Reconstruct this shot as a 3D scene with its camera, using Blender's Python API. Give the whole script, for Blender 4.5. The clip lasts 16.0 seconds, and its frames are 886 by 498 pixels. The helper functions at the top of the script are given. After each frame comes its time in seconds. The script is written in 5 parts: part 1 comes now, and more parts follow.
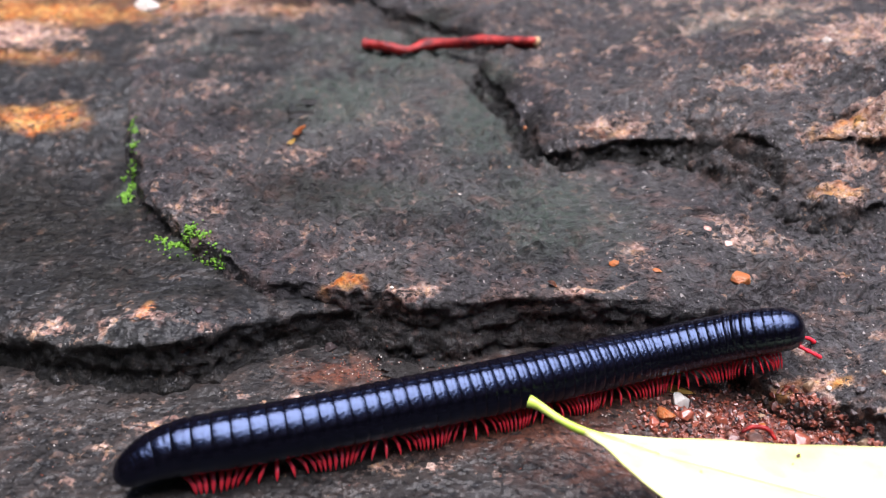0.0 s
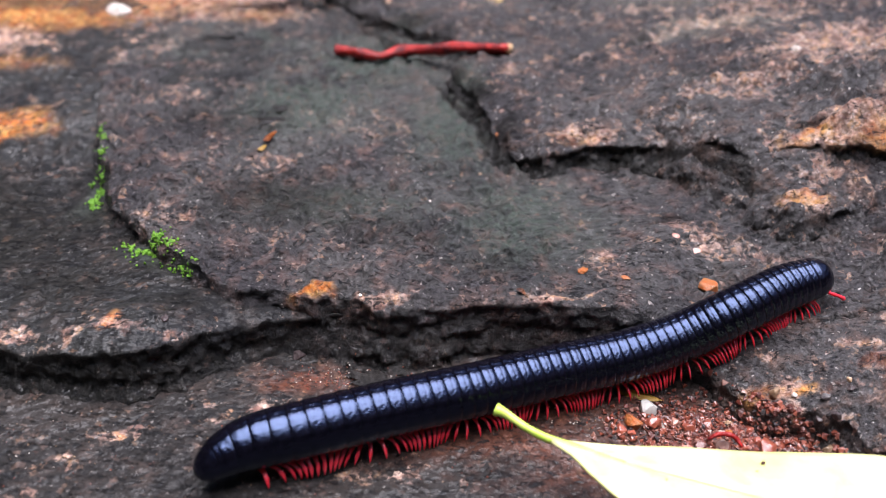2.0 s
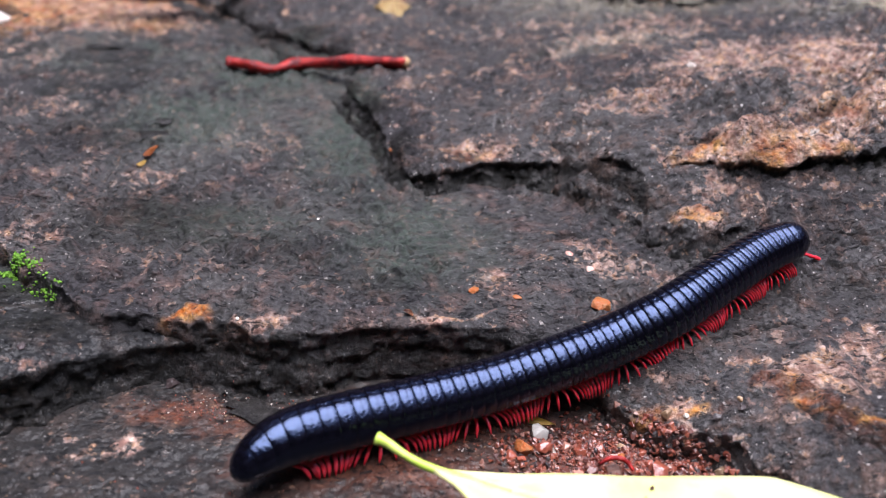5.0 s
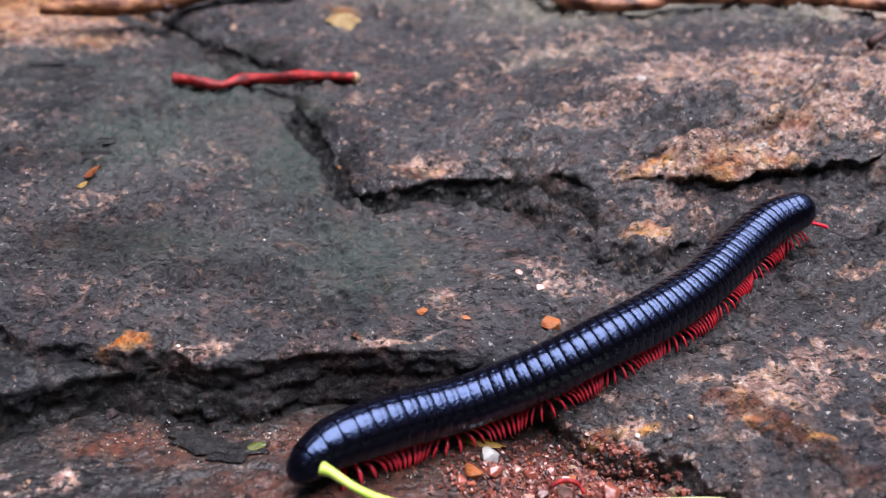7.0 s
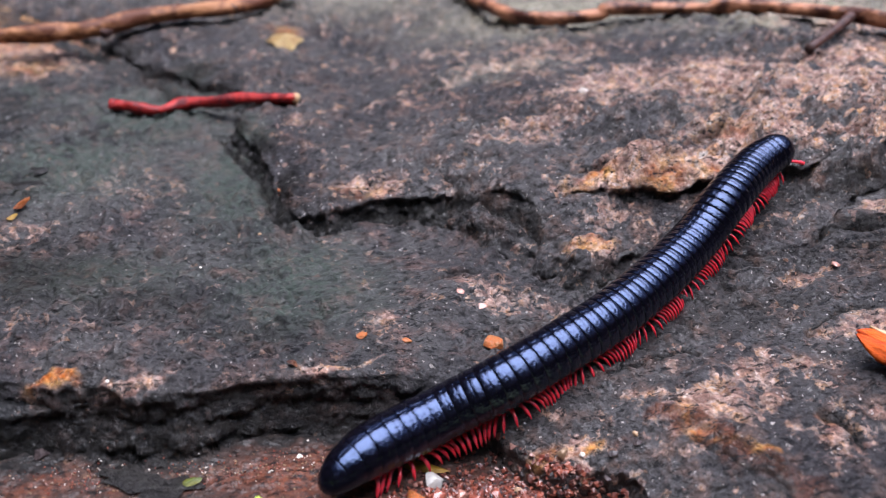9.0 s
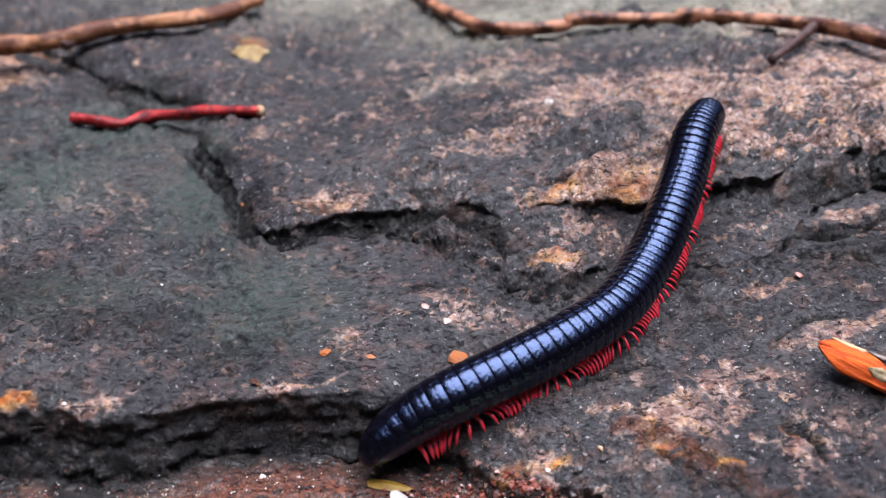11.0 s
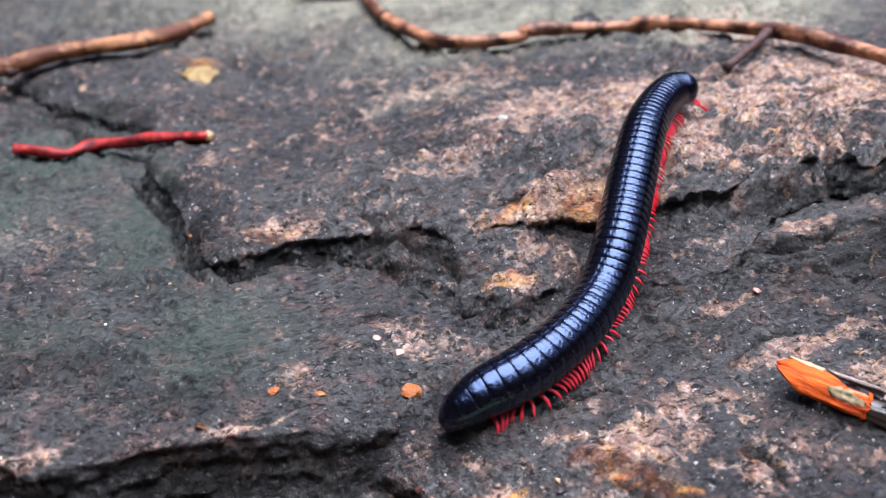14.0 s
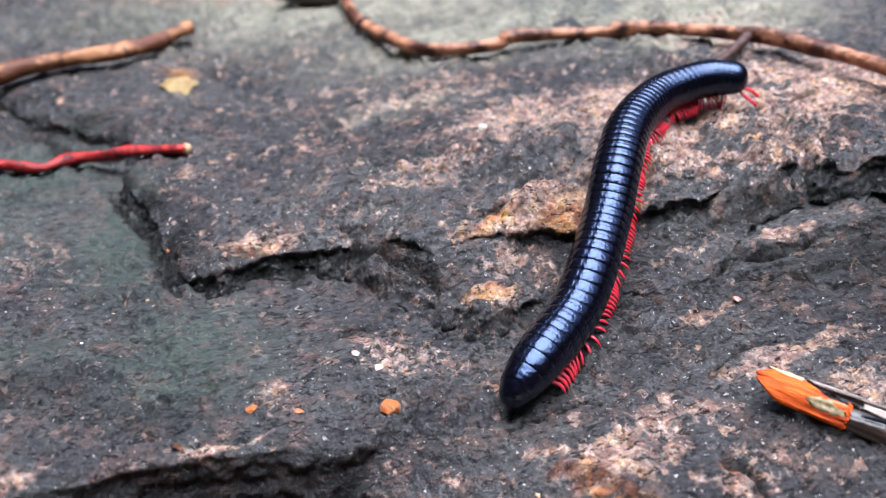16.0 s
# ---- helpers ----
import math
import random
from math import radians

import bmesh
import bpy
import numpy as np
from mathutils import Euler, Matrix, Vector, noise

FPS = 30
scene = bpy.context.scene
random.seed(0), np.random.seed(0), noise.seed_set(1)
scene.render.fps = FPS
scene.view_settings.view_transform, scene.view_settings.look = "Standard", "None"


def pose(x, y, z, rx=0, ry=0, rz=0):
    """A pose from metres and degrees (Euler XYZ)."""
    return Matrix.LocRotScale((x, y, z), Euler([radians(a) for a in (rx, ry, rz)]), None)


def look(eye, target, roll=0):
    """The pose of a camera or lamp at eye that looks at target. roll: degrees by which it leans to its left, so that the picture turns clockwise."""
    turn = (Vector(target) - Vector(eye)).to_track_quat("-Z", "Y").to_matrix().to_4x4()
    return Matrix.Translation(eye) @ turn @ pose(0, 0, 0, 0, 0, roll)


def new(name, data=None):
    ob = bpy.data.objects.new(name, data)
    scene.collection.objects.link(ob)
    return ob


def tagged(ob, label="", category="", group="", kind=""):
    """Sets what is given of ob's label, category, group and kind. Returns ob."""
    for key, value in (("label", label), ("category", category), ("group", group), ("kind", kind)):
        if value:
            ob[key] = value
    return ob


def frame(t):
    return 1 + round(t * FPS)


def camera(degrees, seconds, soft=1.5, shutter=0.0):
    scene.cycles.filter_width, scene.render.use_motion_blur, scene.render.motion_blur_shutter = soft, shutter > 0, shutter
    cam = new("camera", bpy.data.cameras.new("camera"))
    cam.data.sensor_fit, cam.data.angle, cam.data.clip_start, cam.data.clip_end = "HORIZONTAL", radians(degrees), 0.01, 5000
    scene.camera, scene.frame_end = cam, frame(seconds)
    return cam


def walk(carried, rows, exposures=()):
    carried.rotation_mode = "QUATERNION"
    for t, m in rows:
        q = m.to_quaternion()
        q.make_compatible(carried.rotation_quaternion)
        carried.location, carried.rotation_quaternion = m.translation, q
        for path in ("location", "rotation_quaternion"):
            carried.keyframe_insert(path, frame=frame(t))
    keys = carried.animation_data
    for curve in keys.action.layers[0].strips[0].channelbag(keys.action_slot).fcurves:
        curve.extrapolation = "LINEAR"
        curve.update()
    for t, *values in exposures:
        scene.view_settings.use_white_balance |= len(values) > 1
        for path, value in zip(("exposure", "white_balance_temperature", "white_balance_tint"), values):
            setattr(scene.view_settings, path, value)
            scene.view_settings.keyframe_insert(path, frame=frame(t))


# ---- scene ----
cam = camera(52.2, 16.0, soft=1.0)
# seconds, eye in metres, turn in degrees
PATH = [
    (0.0, 0.03330, 0.03405, 0.10975, 54.728, -0.964, 0.253),
    (0.5, 0.03427, 0.03330, 0.11060, 54.808, -1.279, -0.083),
    (1.0, 0.03533, 0.03448, 0.11120, 54.903, -1.449, -0.329),
    (1.5, 0.03491, 0.03438, 0.11037, 55.027, -1.610, -0.645),
    (2.0, 0.03595, 0.03469, 0.11012, 55.026, -1.612, -0.694),
    (2.5, 0.04038, 0.03655, 0.10818, 55.295, -1.811, -1.292),
    (3.0, 0.04107, 0.03839, 0.10704, 55.659, -2.178, -2.183),
    (3.5, 0.04170, 0.03853, 0.10613, 55.877, -2.703, -2.977),
    (4.0, 0.04209, 0.03921, 0.10626, 56.137, -3.144, -3.600),
    (6.5, 0.04704, 0.04348, 0.10601, 56.660, -4.619, -6.561),
    (7.0, 0.04815, 0.04436, 0.10725, 56.956, -4.403, -7.089),
    (7.5, 0.05195, 0.04469, 0.10728, 57.540, -4.047, -7.828),
    (8.0, 0.05267, 0.04414, 0.10714, 57.705, -4.035, -8.685),
    (8.5, 0.05401, 0.04505, 0.10769, 57.940, -3.833, -9.151),
    (9.0, 0.05521, 0.04676, 0.10689, 58.077, -3.668, -9.675),
    (11.5, 0.05869, 0.04898, 0.10855, 58.631, -4.021, -11.530),
    (12.0, 0.05963, 0.04997, 0.10892, 58.714, -3.924, -11.767),
    (12.5, 0.06030, 0.05027, 0.10919, 58.630, -3.847, -12.021),
    (13.0, 0.06252, 0.05183, 0.11019, 58.695, -3.532, -12.410),
    (13.5, 0.06379, 0.05284, 0.11078, 58.732, -3.145, -13.009),
    (14.0, 0.06507, 0.05362, 0.11091, 58.617, -2.898, -13.359),
    (14.5, 0.06568, 0.05406, 0.11156, 58.625, -2.786, -13.744),
    (15.0, 0.06662, 0.05420, 0.11182, 58.647, -2.463, -14.043),
    (15.5, 0.06698, 0.05349, 0.11228, 58.614, -2.458, -14.081),
    (16.0, 0.06824, 0.05534, 0.11281, 58.613, -2.464, -14.220),
]
walk(cam, [(t, pose(*p)) for t, *p in PATH], exposures=[(0, 1.08, 6250, 19), (4, 0.97, 6150, 19), (9, 0.94, 5900, 18), (13, 1.14, 5780, 13), (16, 1.36, 5680, 10)])
# focus near the animal, a small phone lens
cam.data.dof.use_dof, cam.data.dof.focus_distance, cam.data.dof.aperture_fstop = True, 0.180, 14.0

# ---- light: bright overcast sky through a gap in the trees, a very soft sun high overhead ----
SUN_ELEVATION, SUN_TURN = 82.0, 40.0
world = bpy.data.worlds.new("overcast_sky")
scene.world = world
world.use_nodes = True
wt = world.node_tree
sky = wt.nodes.new("ShaderNodeTexSky")
sky.sky_type, sky.sun_disc = "NISHITA", False
sky.sun_elevation, sky.sun_rotation = radians(SUN_ELEVATION), radians(SUN_TURN)
sky.air_density, sky.dust_density, sky.ozone_density = 1.0, 0.8, 2.0
wt.links.new(sky.outputs[0], wt.nodes["Background"].inputs[0])
wt.nodes["Background"].inputs[1].default_value = 0.105
sun = new("sun", bpy.data.lights.new("sun", "SUN"))
sun.data.energy, sun.data.angle, sun.data.color = 4.6, radians(54), (1.0, 0.975, 0.945)
ahead = Vector((math.sin(radians(SUN_TURN)), math.cos(radians(SUN_TURN)), math.tan(radians(SUN_ELEVATION))))
sun.matrix_world = look(ahead, (0, 0, 0))


# ---- numbers: noise, distance to an outline, curves ----
def hashed(ix, iy, iz, seed):
    h = (ix.astype(np.uint32) * np.uint32(374761393) + iy.astype(np.uint32) * np.uint32(668265263)
         + iz.astype(np.uint32) * np.uint32(2246822519) + np.uint32(seed * 7919 + 13))
    h = (h ^ (h >> np.uint32(13))) * np.uint32(1274126177)
    h = (h ^ (h >> np.uint32(16))) * np.uint32(2654435761)
    return ((h >> np.uint32(8)) & np.uint32(0xFFFF)).astype(np.float64) / 65535.0


def vnoise(x, y, z, seed=0):
    """Smooth noise from -1 to 1 at arrays of places."""
    x, y, z = np.broadcast_arrays(np.asarray(x, float), np.asarray(y, float), np.asarray(z, float))
    fx, fy, fz = np.floor(x), np.floor(y), np.floor(z)
    ix, iy, iz = (f.astype(np.int64) for f in (fx, fy, fz))
    u, v, w = (d * d * (3 - 2 * d) for d in (x - fx, y - fy, z - fz))
    out = 0
    for a in (0, 1):
        for b in (0, 1):
            for c in (0, 1):
                weight = (u if a else 1 - u) * (v if b else 1 - v) * (w if c else 1 - w)
                out = out + weight * hashed(ix + a, iy + b, iz + c, seed)
    return out * 2 - 1


def fbm(x, y, z=0.0, octaves=4, seed=0, gain=0.5):
    total, amp, norm = 0, 1.0, 0
    for k in range(octaves):
        total = total + amp * vnoise(np.asarray(x) * 2 ** k, np.asarray(y) * 2 ** k, np.asarray(z) * 2 ** k, seed + k)
        norm += amp
        amp *= gain
    return total / norm


def smooth(a, b, v):
    s = np.clip((v - a) / (b - a), 0, 1)
    return s * s * (3 - 2 * s)


def inside_distance(x, y, outline):
    """Distance to a closed outline, positive inside."""
    best = np.full(x.shape, 1e9)
    odd = np.zeros(x.shape, bool)
    for (ax, ay), (bx, by) in zip(outline, outline[1:] + outline[:1]):
        ex, ey = bx - ax, by - ay
        s = np.clip(((x - ax) * ex + (y - ay) * ey) / (ex * ex + ey * ey + 1e-18), 0, 1)
        best = np.minimum(best, (x - ax - s * ex) ** 2 + (y - ay - s * ey) ** 2)
        cross = ((ay > y) != (by > y)) & (x < ex * (y - ay) / (by - ay + 1e-18) + ax)
        odd ^= cross
    return np.where(odd, 1, -1) * np.sqrt(best)


def axis(lo, hi, fine_lo, fine_hi, step, growth=1.04):
    """Grid lines: even between fine_lo and fine_hi, wider and wider outside."""
    mid = list(np.arange(fine_lo, fine_hi + step / 2, step))
    s, up = step, [mid[-1]]
    while up[-1] < hi:
        s *= growth
        up.append(up[-1] + s)
    s, down = step, [mid[0]]
    while down[-1] > lo:
        s *= growth
        down.append(down[-1] - s)
    return np.array(down[:0:-1] + mid + up[1:])


def spline(points, n=12):
    """A smooth curve through points."""
    p = np.array(points, float)
    p = np.vstack([2 * p[0] - p[1], p, 2 * p[-1] - p[-2]])
    out = []
    for i in range(1, len(p) - 2):
        a, b, c, d = p[i - 1:i + 3]
        for u in np.arange(n) / n:
            out.append(0.5 * (2 * b + (c - a) * u + (2 * a - 5 * b + 4 * c - d) * u * u + (3 * b - a - 3 * c + d) * u ** 3))
    out.append(p[-2])
    return np.array(out)


# ---- materials ----
def material(name):
    m = bpy.data.materials.new(name)
    m.use_nodes = True
    return m, m.node_tree.nodes, m.node_tree.links, m.node_tree.nodes["Principled BSDF"]


def put(links, value, socket):
    if hasattr(value, "is_output") or hasattr(value, "links"):
        links.new(value, socket)
    else:
        socket.default_value = value


def noise_node(nodes, links, scale, detail=4.0, rough=0.55, where=None, distortion=0.0):
    n = nodes.new("ShaderNodeTexNoise")
    n.inputs["Scale"].default_value, n.inputs["Detail"].default_value = scale, detail
    n.inputs["Roughness"].default_value, n.inputs["Distortion"].default_value = rough, distortion
    if where is not None:
        links.new(where, n.inputs["Vector"])
    return n.outputs["Fac"]


def ramp(nodes, links, fac, *stops):
    r = nodes.new("ShaderNodeValToRGB")
    while len(r.color_ramp.elements) < len(stops):
        r.color_ramp.elements.new(0.5)
    for e, (at, colour) in zip(r.color_ramp.elements, stops):
        e.position = at
        e.color = (*colour, 1) if isinstance(colour, tuple) else (colour, colour, colour, 1)
    links.new(fac, r.inputs[0])
    return r.outputs[0]


def mix(nodes, links, fac, a, b, blend="MIX"):
    n = nodes.new("ShaderNodeMix")
    n.data_type, n.blend_type = "RGBA", blend
    put(links, fac, n.inputs[0])
    put(links, (*a, 1) if isinstance(a, tuple) else a, n.inputs[6])
    put(links, (*b, 1) if isinstance(b, tuple) else b, n.inputs[7])
    return n.outputs[2]


def maths(nodes, links, op, a, b=0.0, clamp=False):
    n = nodes.new("ShaderNodeMath")
    n.operation, n.use_clamp = op, clamp
    put(links, a, n.inputs[0])
    put(links, b, n.inputs[1])
    return n.outputs[0]


def bump(nodes, links, height, distance, strength=1.0, normal=None):
    b = nodes.new("ShaderNodeBump")
    b.inputs["Distance"].default_value, b.inputs["Strength"].default_value = distance, strength
    links.new(height, b.inputs["Height"])
    if normal is not None:
        links.new(normal, b.inputs["Normal"])
    return b.outputs[0]


def attribute(nodes, name):
    a = nodes.new("ShaderNodeAttribute")
    a.attribute_name = name
    return a.outputs["Fac"]


def rock_material(name, dark, film, brown, flecks=0.5, wet=0.5, coarse=1.0):
    """Wet dark rock: algae film, brown stains, pink and tan grains where the surface is worn, rust, soil and moss
    stains, with shade and far haze painted in.
    """
    m, nodes, links, bsdf = material(name)
    at = nodes.new("ShaderNodeTexCoord").outputs["Object"]
    large = noise_node(nodes, links, 32, 5, 0.6, at, 0.6)
    mid = noise_node(nodes, links, 150, 7, 0.66, at, 0.2)
    small = noise_node(nodes, links, 640, 6, 0.70, at, 0.3)
    fine = noise_node(nodes, links, 1700, 4, 0.80, at, 0.2)
    hue = noise_node(nodes, links, 260, 4, 0.6, at)
    colour = mix(nodes, links, ramp(nodes, links, large, (0.40, 0.0), (0.60, 1.0)), dark, film)
    colour = mix(nodes, links, ramp(nodes, links, mid, (0.50, 0.0), (0.66, 0.8)), colour, brown)
    colour = mix(nodes, links, 0.85, colour, ramp(nodes, links, fine, (0.34, 0.62), (0.66, 1.38)), "MULTIPLY")
    # grains of the worn places
    cells = nodes.new("ShaderNodeTexVoronoi")
    cells.inputs["Scale"].default_value = 1150
    shift = nodes.new("ShaderNodeVectorMath")
    shift.operation = "MULTIPLY_ADD"
    wob = nodes.new("ShaderNodeTexNoise")
    wob.inputs["Scale"].default_value, wob.inputs["Detail"].default_value = 1300, 3
    links.new(at, wob.inputs["Vector"])
    links.new(wob.outputs["Color"], shift.inputs[0])
    shift.inputs[1].default_value = (0.0013, 0.0013, 0.0013)
    links.new(at, shift.inputs[2])
    links.new(shift.outputs[0], cells.inputs["Vector"])
    pick = nodes.new("ShaderNodeSeparateColor")
    links.new(cells.outputs["Color"], pick.inputs[0])
    grain = ramp(nodes, links, hue, (0.32, (0.22, 0.115, 0.095)), (0.44, (0.46, 0.285, 0.22)), (0.52, (0.59, 0.43, 0.36)), (0.60, (0.60, 0.33, 0.17)), (0.68, (0.76, 0.64, 0.56)))
    grain = mix(nodes, links, 0.9, grain, ramp(nodes, links, pick.outputs[0], (0.0, 0.62), (0.7, 1.2), (1.0, 1.6)), "MULTIPLY")
    worn = attribute(nodes, "tan")
    chunks = nodes.new("ShaderNodeTexVoronoi")
    chunks.inputs["Scale"].default_value = 640
    links.new(shift.outputs[0], chunks.inputs["Vector"])
    chunk = nodes.new("ShaderNodeSeparateColor")
    links.new(chunks.outputs["Color"], chunk.inputs[0])
    lump = maths(nodes, links, "ADD", maths(nodes, links, "MULTIPLY", maths(nodes, links, "SUBTRACT", small, 0.5), 1.0), maths(nodes, links, "MULTIPLY", maths(nodes, links, "SUBTRACT", chunk.outputs[1], 0.5), 0.45))
    lump = maths(nodes, links, "ADD", lump, maths(nodes, links, "MULTIPLY", maths(nodes, links, "SUBTRACT", mid, 0.5), 1.5))
    shows = ramp(nodes, links, maths(nodes, links, "ADD", maths(nodes, links, "MULTIPLY", worn, 1.1), lump), (0.34, 0.0), (0.60, 0.55), (0.95, 1.0))
    grain = mix(nodes, links, 0.8, grain, ramp(nodes, links, chunk.outputs[2], (0.0, (0.62, 0.50, 0.50)), (0.45, (1.0, 0.92, 0.9)), (0.75, (1.15, 1.2, 1.2)), (1.0, (1.15, 0.92, 0.72))), "MULTIPLY")
    strays = maths(nodes, links, "ADD", noise_node(nodes, links, 170, 5, 0.7, at), maths(nodes, links, "MULTIPLY", maths(nodes, links, "SUBTRACT", chunk.outputs[0], 0.5), 0.34))
    strays = maths(nodes, links, "MULTIPLY", ramp(nodes, links, strays, (0.68, 0.0), (0.73, 1.0)), flecks)
    colour = mix(nodes, links, maths(nodes, links, "MAXIMUM", maths(nodes, links, "MULTIPLY", shows, 0.86), maths(nodes, links, "MULTIPLY", strays, 0.62)), colour, grain)
    whites = maths(nodes, links, "MULTIPLY", ramp(nodes, links, noise_node(nodes, links, 1000, 2, 0.5, at), (0.685, 0.0), (0.72, 1.0)), min(0.8, flecks))
    colour = mix(nodes, links, whites, colour, (0.62, 0.56, 0.52))
    rust = attribute(nodes, "rust")
    colour = mix(nodes, links, maths(nodes, links, "MULTIPLY", rust, ramp(nodes, links, small, (0.36, 0.2), (0.58, 1.0)), True), colour,
                 ramp(nodes, links, hue, (0.38, (0.58, 0.15, 0.02)), (0.60, (0.70, 0.36, 0.10))))
    red = attribute(nodes, "red")
    colour = mix(nodes, links, maths(nodes, links, "MULTIPLY", red, 0.85, True), colour, ramp(nodes, links, small, (0.36, (0.032, 0.012, 0.008)), (0.64, (0.19, 0.060, 0.030))))
    moss = attribute(nodes, "moss")
    colour = mix(nodes, links, maths(nodes, links, "MULTIPLY", moss, ramp(nodes, links, small, (0.36, 0.3), (0.56, 1.0)), True), colour, (0.052, 0.066, 0.054))
    # pale film: lichen colour, also standing in for the far rock's bright haze
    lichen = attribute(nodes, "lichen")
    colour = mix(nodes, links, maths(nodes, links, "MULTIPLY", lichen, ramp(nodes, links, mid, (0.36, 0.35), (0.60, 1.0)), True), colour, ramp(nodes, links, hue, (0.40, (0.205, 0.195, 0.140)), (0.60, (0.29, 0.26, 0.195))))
    # dark slate and soil, plus painted-in shade of steep faces and cracks
    dirt_shade = attribute(nodes, "dirt_shade")
    colour = mix(nodes, links, maths(nodes, links, "MULTIPLY", dirt_shade, 0.75, True), colour, ramp(nodes, links, small, (0.35, (0.005, 0.005, 0.005)), (0.62, (0.030, 0.028, 0.025))))
    # fine clefts, drawn out along the layers of the rock, their shade painted black
    drawn = nodes.new("ShaderNodeMapping")
    drawn.inputs["Scale"].default_value, drawn.inputs["Rotation"].default_value = (0.48, 1.0, 1.0), (0.0, 0.0, radians(-12))
    links.new(at, drawn.inputs["Vector"])
    pits = ramp(nodes, links, noise_node(nodes, links, 850, 5, 0.72, drawn.outputs[0], 0.6), (0.395, 1.0), (0.445, 0.0))
    colour = mix(nodes, links, maths(nodes, links, "MULTIPLY", pits, maths(nodes, links, "SUBTRACT", 0.9, maths(nodes, links, "MULTIPLY", maths(nodes, links, "MAXIMUM", moss, lichen), 0.6, True))), colour, (0.011, 0.011, 0.012))
    links.new(colour, bsdf.inputs["Base Color"])
    put(links, ramp(nodes, links, small, (0.35, 0.62), (0.65, 0.40)), bsdf.inputs["Roughness"])
    bsdf.inputs["Coat IOR"].default_value = 1.33
    wetness = ramp(nodes, links, large, (0.38, 0.7 * wet), (0.62, 1.35 * wet))
    matt = maths(nodes, links, "SUBTRACT", 1.0, maths(nodes, links, "MULTIPLY", attribute(nodes, "dull"), 0.75, True))
    matt = maths(nodes, links, "MULTIPLY", matt, maths(nodes, links, "SUBTRACT", 1.0, maths(nodes, links, "MULTIPLY", maths(nodes, links, "MAXIMUM", moss, lichen), 0.55, True)))
    put(links, maths(nodes, links, "MULTIPLY", wetness, matt), bsdf.inputs["Coat Weight"])
    put(links, maths(nodes, links, "MULTIPLY", matt, 0.25), bsdf.inputs["Specular IOR Level"])
    bsdf.inputs["Coat Roughness"].default_value = 0.20
    # wet lumps a few millimetres wide with sharp clefts between them, a little grain on top
    lumps = nodes.new("ShaderNodeTexVoronoi")
    lumps.feature = "SMOOTH_F1"
    lumps.inputs["Scale"].default_value, lumps.inputs["Smoothness"].default_value = 330, 0.35
    bent = nodes.new("ShaderNodeVectorMath")
    bent.operation = "MULTIPLY_ADD"
    wob2 = nodes.new("ShaderNodeTexNoise")
    wob2.inputs["Scale"].default_value, wob2.inputs["Detail"].default_value = 260, 4
    links.new(at, wob2.inputs["Vector"])
    links.new(wob2.outputs["Color"], bent.inputs[0])
    bent.inputs[1].default_value = (0.007, 0.007, 0.007)
    links.new(at, bent.inputs[2])
    links.new(bent.outputs[0], lumps.inputs["Vector"])
    height = maths(nodes, links, "SUBTRACT", maths(nodes, links, "MULTIPLY", mid, 1.1), maths(nodes, links, "MULTIPLY", lumps.outputs["Distance"], 0.30))
    height = maths(nodes, links, "ADD", height, maths(nodes, links, "MULTIPLY", small, 0.42))
    height = maths(nodes, links, "ADD", height, maths(nodes, links, "MULTIPLY", fine, 0.12))
    height = maths(nodes, links, "SUBTRACT", height, maths(nodes, links, "MULTIPLY", pits, 0.22))
    # crystals stand out as small domes where the surface is worn
    height = maths(nodes, links, "SUBTRACT", height, maths(nodes, links, "MULTIPLY", maths(nodes, links, "MULTIPLY", chunks.outputs["Distance"], shows), 0.16))
    rough_face = bump(nodes, links, height, 0.0046 * coarse, 1.0)
    smooth_film = maths(nodes, links, "SUBTRACT", 1.0, maths(nodes, links, "MULTIPLY", maths(nodes, links, "MAXIMUM", maths(nodes, links, "MULTIPLY", moss, 0.75), lichen), 0.40, True))
    links.new(smooth_film, rough_face.node.inputs["Strength"])
    links.new(rough_face, bsdf.inputs["Normal"])
    # the water film follows the coarser lumps and gives clear glints
    film = maths(nodes, links, "ADD", maths(nodes, links, "MULTIPLY", noise_node(nodes, links, 520, 2.5, 0.5, at), 0.62), maths(nodes, links, "MULTIPLY", noise_node(nodes, links, 150, 2, 0.5, at), 0.9))
    film = maths(nodes, links, "SUBTRACT", film, maths(nodes, links, "MULTIPLY", lumps.outputs["Distance"], 0.22))
    water = bump(nodes, links, film, 0.0046 * coarse, 1.0)
    links.new(smooth_film, water.node.inputs["Strength"])
    links.new(water, bsdf.inputs["Coat Normal"])
    return m


SLATE = rock_material("wet_slate", (0.050, 0.046, 0.049), (0.088, 0.082, 0.080), (0.160, 0.098, 0.084), 0.6, 0.5)
BLACK_SLATE = rock_material("wet_black_slate", (0.012, 0.012, 0.013), (0.023, 0.023, 0.022), (0.048, 0.037, 0.032), 0.3, 0.45, 0.42)
STONE = rock_material("wet_brown_stone", (0.048, 0.043, 0.046), (0.082, 0.075, 0.074), (0.16, 0.100, 0.080), 0.9, 0.6)
BASE = rock_material("wet_base_stone", (0.015, 0.0135, 0.013), (0.028, 0.024, 0.022), (0.050, 0.036, 0.030), 0.2, 0.42, 0.32)


